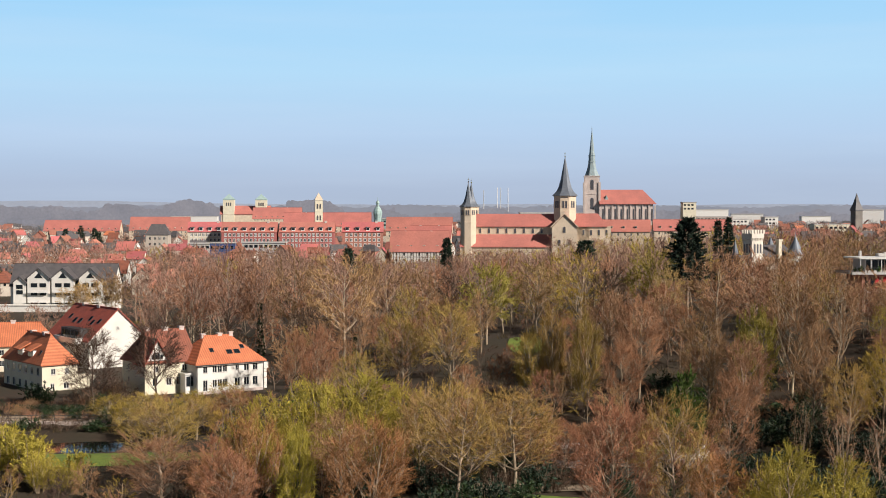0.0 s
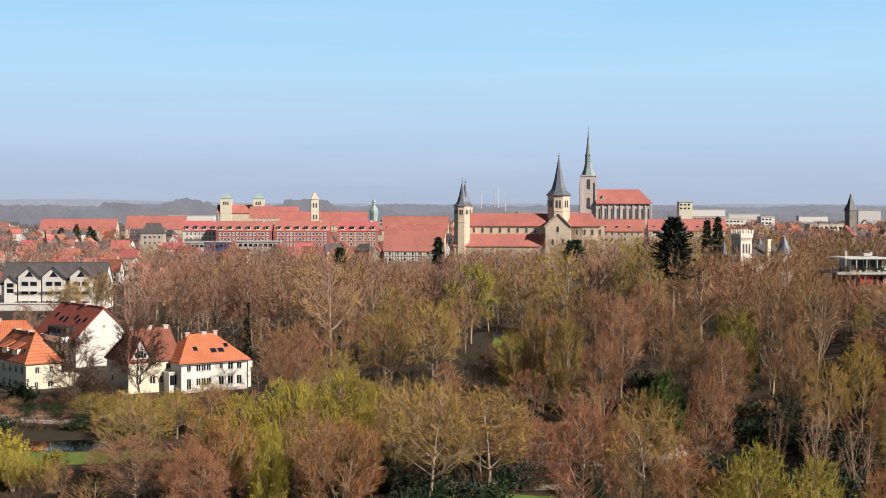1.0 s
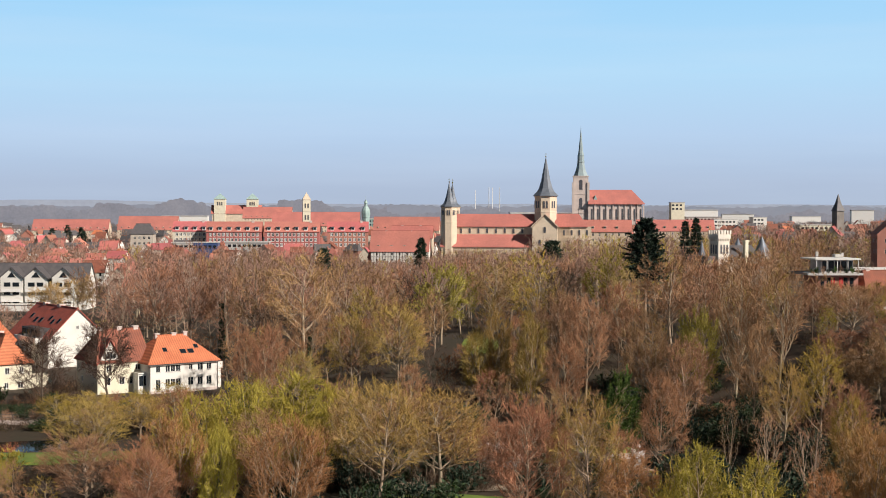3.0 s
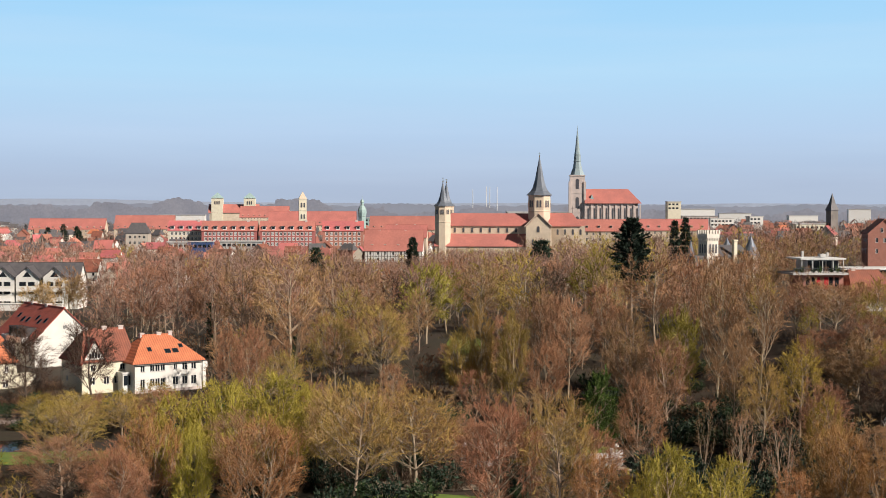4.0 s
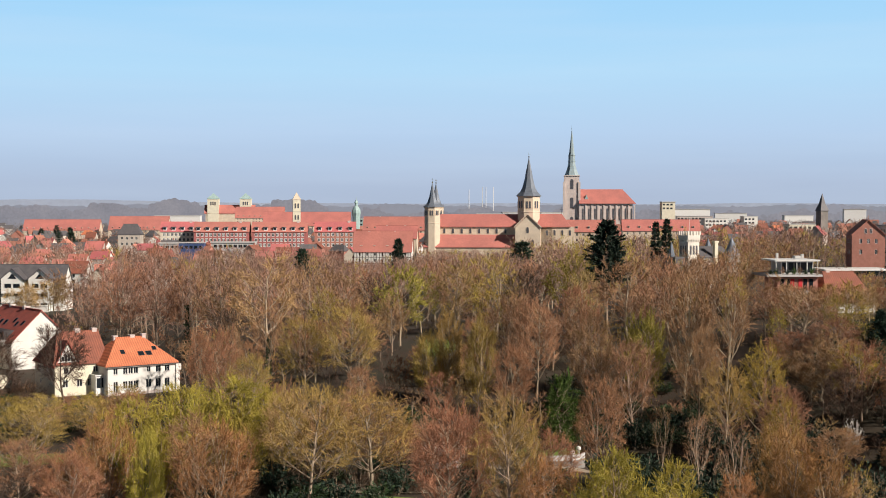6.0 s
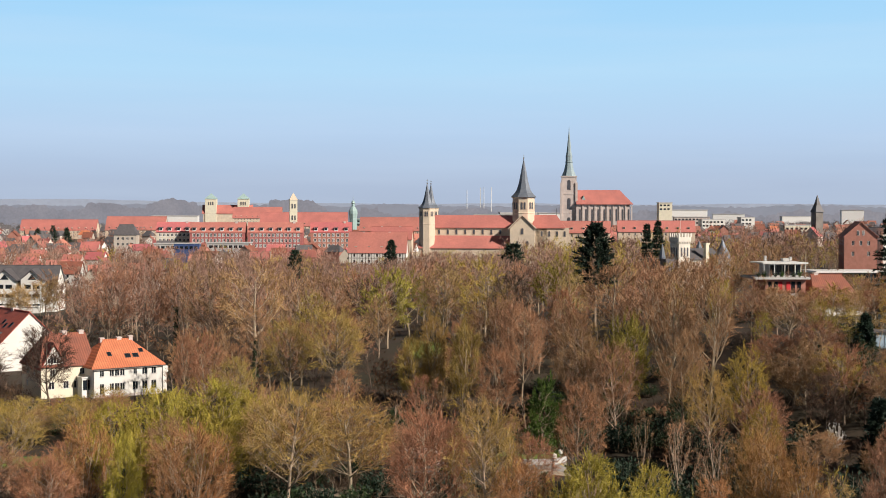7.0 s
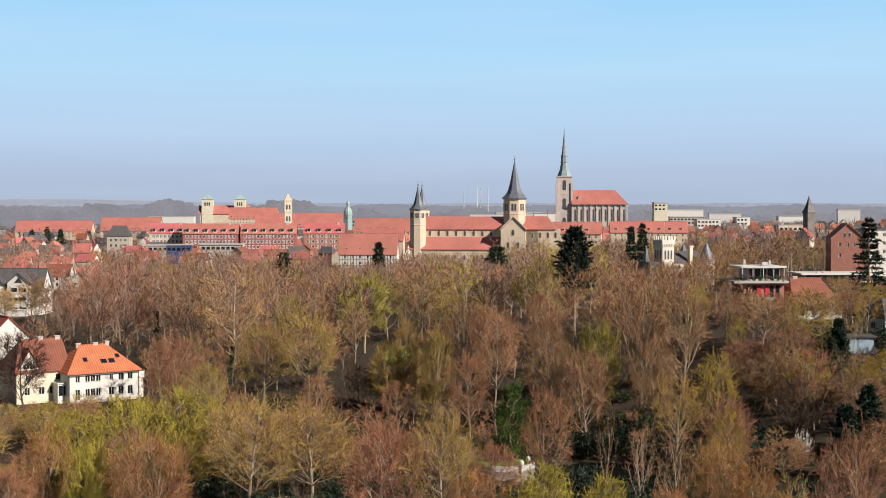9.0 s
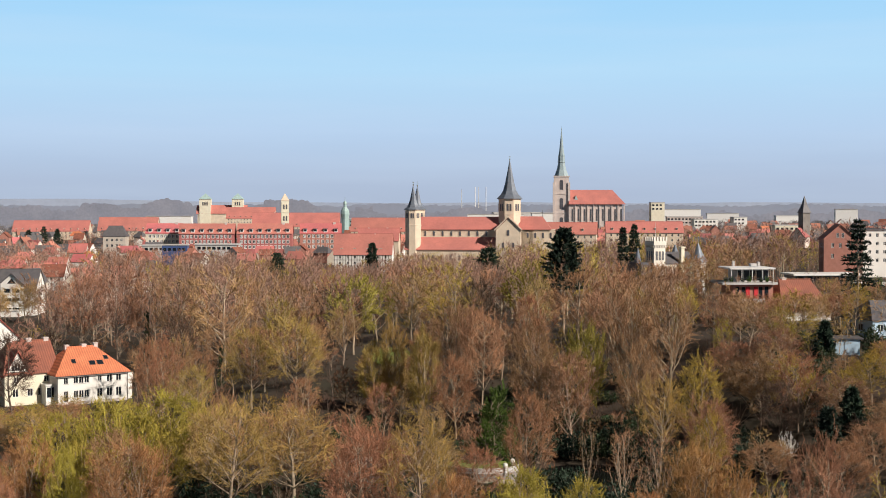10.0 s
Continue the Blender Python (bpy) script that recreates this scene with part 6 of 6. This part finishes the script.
for k in range(14):
    r_ = random.Random(1500 + k)
    put_shrub("yew", r_.uniform(-14, 12), r_.uniform(180, 200), r_.uniform(2.0, 4.0), 1.0)
for k in range(24):
    r_ = random.Random(1600 + k)
    put_shrub("yew", r_.uniform(44, 78), r_.uniform(198, 236), r_.uniform(3.5, 5.5), 1.1)
for x, y, h, st in ((13, 185, 9, "red"), (17.5, 189, 8.5, "red"), (22, 190, 9, "brown"), (9, 183, 12, "brown"), (-2.5, 182, 13, "grey"), (15.5, 193.5, 7, "brown"), (20.5, 194.5, 7, "red"), (-7.5, 177, 10.5, "olive"), (28.5, 183, 9.5, "grey"), (33.5, 179, 9.5, "red"), (26, 189, 7, "brown"), (3.5, 188, 12, "brown")):
    put_tree(st, x, y, h, lod=0, wide=1.15)
for x, y, h in ((-127, 470, 13), (-121, 474, 14), (-117, 470, 14), (-132, 467, 11), (-124, 462, 13)):
    put_tree("grey", x, y, h, lod=1, wide=1.0)
for k in range(16):
    r_ = random.Random(1900 + k)
    put_shrub(("bramble", "bramble", "brown")[k % 3], r_.uniform(-68, -54), r_.uniform(254, 276), r_.uniform(2.5, 4.5), 1.2)
for k in range(9):
    put_shrub(("dark", "green", "brown")[k % 3], 93.5 + 1.35 * k, 313.4 + 0.1 * (k % 2), 1.3 + 0.3 * (k % 3), 0.7, z=22.83)
# more yew, standing for shadow under the foreground trees
for x, y, h in ((0, 164, 4.2), (-4.5, 160, 4.0), (6, 169, 4.4), (-11, 163, 4.5), (12, 186, 4), (-30, 168, 4), (22, 176, 4), (31, 182, 4.5), (70, 168, 5), (76, 176, 5), (66, 160, 4.5)):
    put_shrub("yew", x, y, h, 1.1)
# dark bramble and yew imitating shade below the crowns
for k in range(34):
    r_ = random.Random(2100 + k)
    put_shrub(("bramble", "bramble", "yew")[k % 3], r_.uniform(-15, 24), r_.uniform(172, 186), r_.uniform(2.6, 4.8), 1.2)
for k in range(26):
    r_ = random.Random(2200 + k)
    put_shrub("yew", r_.uniform(43, 64), r_.uniform(188, 206), r_.uniform(5.0, 7.5), 0.9)
# thickets coming into leaf
for x, y, h, w in ((-22.5, 182, 11.5, 0.75), (-16.5, 184, 13.5, 0.72), (-10.5, 187, 12.5, 0.75), (-18, 176, 9.5, 0.7), (-17.0, 161.5, 10.5, 0.42), (-6.5, 190, 10, 0.7), (-27, 186, 9, 0.7),
                   (38.2, 151.5, 10.5, 0.7), (43.2, 143, 9.5, 0.8), (34.5, 146, 8, 0.7), (-60, 188, 8.0, 0.9), (-57, 192, 5, 0.9), (-52, 178, 5.5, 0.9), (-48, 177, 4.5, 0.8)):
    put_shrub("golden", x, y, h, w)
# trees that hide the foot of the garden houses
for st, x, y, h in (("brown", 104, 297, 8), ("red", 108, 301, 8), ("brown", 111.5, 299, 7.5), ("grey", 115.5, 302, 8), ("brown", 119, 299, 8), ("red", 99, 300, 9), ("brown", 95, 304, 9), ("brown", 91, 300, 9), ("olive", 122, 305, 9), ("brown", 101, 291, 8), ("brown", 107, 292, 8), ("red", 113, 292, 8)):
    put_tree(st, x, y, min(h, max(4.0, room(x, y, 1.5) + 0.4)), lod=1, wide=1.5)
for k in range(30):
    r_ = random.Random(1700 + k)
    put_shrub(("brown", "red", "bramble", "dark")[k % 4], r_.uniform(-94, -40), r_.uniform(249, 263), r_.uniform(1.3, 2.6), 1.3)
# evergreens and hedge by the houses
put_shrub("dark", -79, 263, 4.2, 1.3)
put_shrub("dark", -76, 261, 3.4, 1.2)
put_shrub("bramble", -70, 262, 3.6, 1.2)
put_shrub("bramble", -60, 262, 3.6, 1.3)
put_shrub("bramble", -45, 266, 2.2, 1.0)
for k in range(16):
    put_shrub("dark", -88 + 2.1 * k, 250.5, 1.7, 1.3)
for k in range(12):
    put_shrub("red" if k % 2 else "bramble", -56 + 2.0 * k, 262 + 0.55 * k, 1.9, 1.1)
put_shrub("white", 82, 209, 4.6, 0.55)
put_shrub("green", -25, 238, 5.0, 1.2)
for k in range(46):
    r_ = random.Random(900 + k)
    put_shrub("dark", r_.uniform(-34, 36), r_.uniform(160, 238), r_.uniform(1.8, 3.8), 1.3)
for x, y, h in ((-60, 189, 7.5), (-56, 186, 7), (-66, 192, 7), (-50, 188, 4.5), (-71, 190, 7.5), (-63, 184, 6), (-53, 181, 5)):
    put_shrub("yellow", x, y, h, 1.0)
for k in range(14):
    put_shrub("bramble" if k % 4 else "dark", -84 + k * 3.1, 234.8 + (k % 2), 3.0, 1.5, z=-1.4)

q = random.Random(21)
y = 112.0
while y < 700:
    lim = 0.36 * y + 8
    gap = 12.5 if y < 205 else 11.0 if y < 338 else 11.5 if y < 420 else 12.5
    x = -lim + q.uniform(0, gap)
    while x < lim + 32 * (1 if y < 400 else 0.4):
        px, py = x + q.uniform(-2.2, 2.2), y + q.uniform(-2.4, 2.4)
        x += gap * q.uniform(0.75, 1.25)
        if any((px - a) ** 2 + (py - b) ** 2 < (r + 2.2) ** 2 for a, b, r in PLACED):
            continue
        if (-92 < px < -38 and 252 < py < 345) or (-130 < px < -85 and py > 258 and py < 345) or (88 < px < 142 and 286 < py < 336) or (85 < px < 112 and 408 < py < 436) or (-170 < px < -112 and 485 < py < 530) or (160 < px < 280 and 430 < py < 560):
            continue
        if in_pond(px, py, 1.5) or py < 173 and -4 < px < 26:
            continue
        if ((px + 57) / 22) ** 2 + ((py - 203) / 13) ** 2 < 1 or ((px + 58) / 22) ** 2 + ((py - 224) / 10) ** 2 < 1 or (py < 206 and 13.5 * py / 175 < px - 27.5 < 33.5 * py / 175) or ((px - 28) / 12) ** 2 + ((py - 199) / 6) ** 2 < 1 or ((px - 17) / 7) ** 2 + ((py - 292) / 14) ** 2 < 1:
            continue
        if px < -0.21 * py - 6 and py > 345 and q.random() < 0.8:
            continue
        if py > 470 and (px > 0 and q.random() < 0.3):
            continue
        n = noise.noise((px * 0.028, py * 0.022, 1.7)) + q.uniform(-0.35, 0.35)
        if py < 205 and px > 36:
            style = q.choices(("red", "brown", "grey", "olive", "dark"), (2.2, 5, 3, 1.5, 2))[0]
        elif n > 0.28:
            style = q.choices(("olive", "grey", "brown"), (5, 3, 2))[0]
        elif n < -0.25:
            style = q.choices(("red", "brown"), (3, 4))[0]
        else:
            style = q.choices(("brown", "grey", "red", "olive", "dark"), (7, 3.0, 2.0, 4.8, 2.2))[0]
        if py > 330 and style == 'olive' and px < 20 and q.random() < 0.7:
            style = 'brown'
        H = q.uniform(10.5, 14.5) if py > 262 else q.uniform(7.5, 11) if py > 205 else q.uniform(5, 8.5)
        if py > 338:
            H = q.uniform(15, 21) if px < 75 else q.uniform(12, 17)
            if py > 445 and px > 45:
                H = q.uniform(14, 19)
        H = min(H, room(px, py, 3.2) * q.uniform(0.9, 1.0))
        if H < 2.0:
            continue
        if H < 5.5:
            put_shrub(q.choices(("brown", "red", "tan", "yellow", "green"), (5, 3, 4, 1.2, 0.6))[0], px, py, max(1.5, H), q.uniform(0.9, 1.3))
            continue
        put_tree(style, px, py, H, wide=q.uniform(0.8, 1.15) * (1.25 if H < 9 else 1), ivy=(py < 260 and q.random() < 0.12))
        if py < 260 and q.random() < 0.4:
            put_shrub(q.choices(("brown", "red", "tan", "dark", "green"), (2, 2, 1, 5, 1))[0], px + q.uniform(-3, 3), py - q.uniform(1, 3), min(q.uniform(1.6, 3.6), max(1.2, room(px, py - 2, 2))))
    y += gap * (1.45 if y < 338 else 1.0)
# young trees under the tall ones, mostly dark to stand for shade between crowns
y = 136.0
while y < 395:
    x = -0.36 * y - 6 + q.uniform(0, 7)
    while x < 0.36 * y + 36:
        px, py = x + q.uniform(-2.5, 2.5), y + q.uniform(-2.5, 2.5)
        x += 8.5 * q.uniform(0.75, 1.25)
        if in_pond(px, py, 1.5) or (py < 176 and -6 < px < 28) or (px < -35 and 236 < py < 340) or (py > 345 and px > 5) or (px > 86 and py > 286) or ((px + 57) / 24) ** 2 + ((py - 212) / 26) ** 2 < 1 or ((px - 17) / 7) ** 2 + ((py - 290) / 15) ** 2 < 1 or ((px - 28) / 13) ** 2 + ((py - 199) / 7) ** 2 < 1:
            continue
        if py < 206 and 13.5 * py / 175 < px - 27.5 < 33.5 * py / 175 or any((px - a) ** 2 + (py - b) ** 2 < 4 for a, b, r in PLACED):
            continue
        H = min(q.uniform(4.5, 8.5), room(px, py, 2.5) * 0.95)
        if H < 3:
            continue
        put_tree(q.choices(("brown", "red", "dark", "grey", "olive"), (3.5, 2.2, 6, 1.2, 1.8))[0], px, py, H, lod=3, wide=q.uniform(1.0, 1.4))
    y += 9.5
# bare trees among the town's roofs
for k in range(280):
    py = q.uniform(480, 1300)
    if py > 720:
        continue
    px = q.uniform(-0.36 * py, 0.38 * py) if k % 5 else q.uniform(0.12 * py, 0.38 * py)
    if any(a - 5 < px < b + 5 and c - 5 < py < d + 5 for a, b, c, d in BLOCKED) or px < 0 and py < 640 and q.random() < 0.5 or (160 < px < 280 and py < 560):
        continue
    put_tree(q.choices(("brown", "grey", "olive", "red"), (5, 3, 1, 2))[0], px, py, min(q.uniform(10, 17), max(6, room(px, py, 3))), lod=2, wide=1.15)
# garden hedges by the houses
for k in range(26):
    px, py = -96 + k * 2.35 + q.uniform(-.5, .5), 247 + 6 * math.sin(k * 0.4) + q.uniform(-2, 2)
    put_shrub(q.choices(("brown", "red", "tan", "dark"), (3, 3, 3, 2))[0], px, py, min(2.2, max(0.8, room(px, py, 1.5))), 1.3)
# low brush on the woodland floor
brush = Mesh()
for k in range(5200):
    py = 120 + 320 * q.random() ** 1.2
    px = q.uniform(-0.36 * py, 0.36 * py + 32)
    if in_pond(px, py) or (py < 178 and -4 < px < 26) or ((px + 57) / 19) ** 2 + ((py - 205) / 11) ** 2 < 1 or ((px + 58) / 20) ** 2 + ((py - 224) / 8) ** 2 < 1 or (-130 < px < -34 and py > 240) or noise.noise((px * 0.05, py * 0.05, 7.0)) < -0.25 or abs(px - 28) < 11 and abs(py - 201) < 5:
        continue
    b = Vector((px, py, ground_z(px, py)))
    for j in range(11):
        sliver(brush, b + Vector((q.uniform(-.9, .9), q.uniform(-.9, .9), 0)), (UP + rnd(q) * 0.75).normalized(), q.uniform(0.5, 1.9), 0.10, q)
tagged(part("undergrowth", brush, M["brush"]), "low brown brush on the woodland floor", "undergrowth", kind="stuff")
woods = tagged(new("park_woodland"), "bare brown woodland on the slope below the town", "woods", kind="stuff")
for (mat, name), pieces in WOODS.items():
    joined(name, pieces, woods, M[mat])

thicket = tagged(new("thicket"), "leafless and evergreen bushes under the park trees", "bushes", kind="stuff")
for (mat, name), pieces in THICKET.items():
    joined(name, pieces, thicket, M[mat])


# far trees, in the town and on the horizon
def far_tree(seed, H=12.0, R=5.0, n=92):
    r_ = random.Random(seed)
    ms = Mesh()
    sliver(ms, Vector((0, 0, 0)), UP, H * 0.8, 0.6, r_)
    for i in range(n):
        v = rnd(r_)
        c = Vector((v.x * R, v.y * R, H * 0.6 + v.z * H * 0.4)) * (1 if r_.random() < 0.5 else r_.uniform(0.5, 1))
        sliver(ms, c, (Vector((v.x, v.y, v.z * 0.6 + 0.8)) + rnd(r_) * 0.6).normalized(), r_.uniform(1.4, 2.8), r_.uniform(0.25, 0.55), r_)
    return ms.data("far_tree", M["twig_slope"])


FAR_TREES = [far_tree(60 + k) for k in range(4)]
HORIZON = collections.defaultdict(list)
q = random.Random(31)
for k in range(3600):
    py = 720 + 1190 * q.random() ** 0.8
    px = q.uniform(-0.37 * py, 0.385 * py)
    if any(a - 4 < px < b + 4 and c - 6 < py < d + 4 for a, b, c, d in BLOCKED) or (-80 < px < 110 and py < 735):
        continue
    if noise.noise((px * 0.012, py * 0.007, 5.0)) < -0.05:
        continue
    s = q.uniform(0.6, 1.05)
    s = min(s, max(0.4, room(px, py, 3) / 15.0))
    # beyond y 1350 the crowns take the colour with haze mixed in
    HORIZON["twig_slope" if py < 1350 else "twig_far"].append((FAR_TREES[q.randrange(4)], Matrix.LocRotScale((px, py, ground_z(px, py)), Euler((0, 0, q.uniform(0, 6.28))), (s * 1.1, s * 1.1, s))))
for k in range(26):
    px, py = q.uniform(205, 285), q.uniform(745, 800)
    HORIZON["twig_slope"].append((FAR_TREES[k % 4], Matrix.LocRotScale((px, py, ground_z(px, py)), Euler((0, 0, k)), (1.2, 1.2, q.uniform(1.0, 1.35)))))
for k in range(22):
    px, py = q.uniform(-85, -38), q.uniform(690, 722)
    HORIZON["twig_slope"].append((FAR_TREES[k % 4], Matrix.LocRotScale((px, py, ground_z(px, py)), Euler((0, 0, k)), (1.0, 1.0, q.uniform(0.8, 1.2)))))
for k in range(170):
    py = q.uniform(900, 1500)
    px = q.uniform(0.135, 0.335) * py
    if noise.noise((px * 0.015, py * 0.008, 5.5)) > -0.1:
        HORIZON["twig_slope"].append((FAR_TREES[k % 4], Matrix.LocRotScale((px, py, ground_z(px, py)), Euler((0, 0, k)), (1.1, 1.1, q.uniform(0.8, 1.25)))))
for k in range(90):
    px, py = q.uniform(-300, -188), q.uniform(640, 900)
    if px > -0.245 * py + 2 or px < -0.33 * py:
        continue
    HORIZON["twig_slope"].append((FAR_TREES[k % 4], Matrix.LocRotScale((px, py, ground_z(px, py)), Euler((0, 0, k)), (1.0, 1.0, q.uniform(0.9, 1.4)))))
far_woods = tagged(new("distant_trees"), "distant bare trees between the roofs and on the horizon", "woods", kind="stuff")
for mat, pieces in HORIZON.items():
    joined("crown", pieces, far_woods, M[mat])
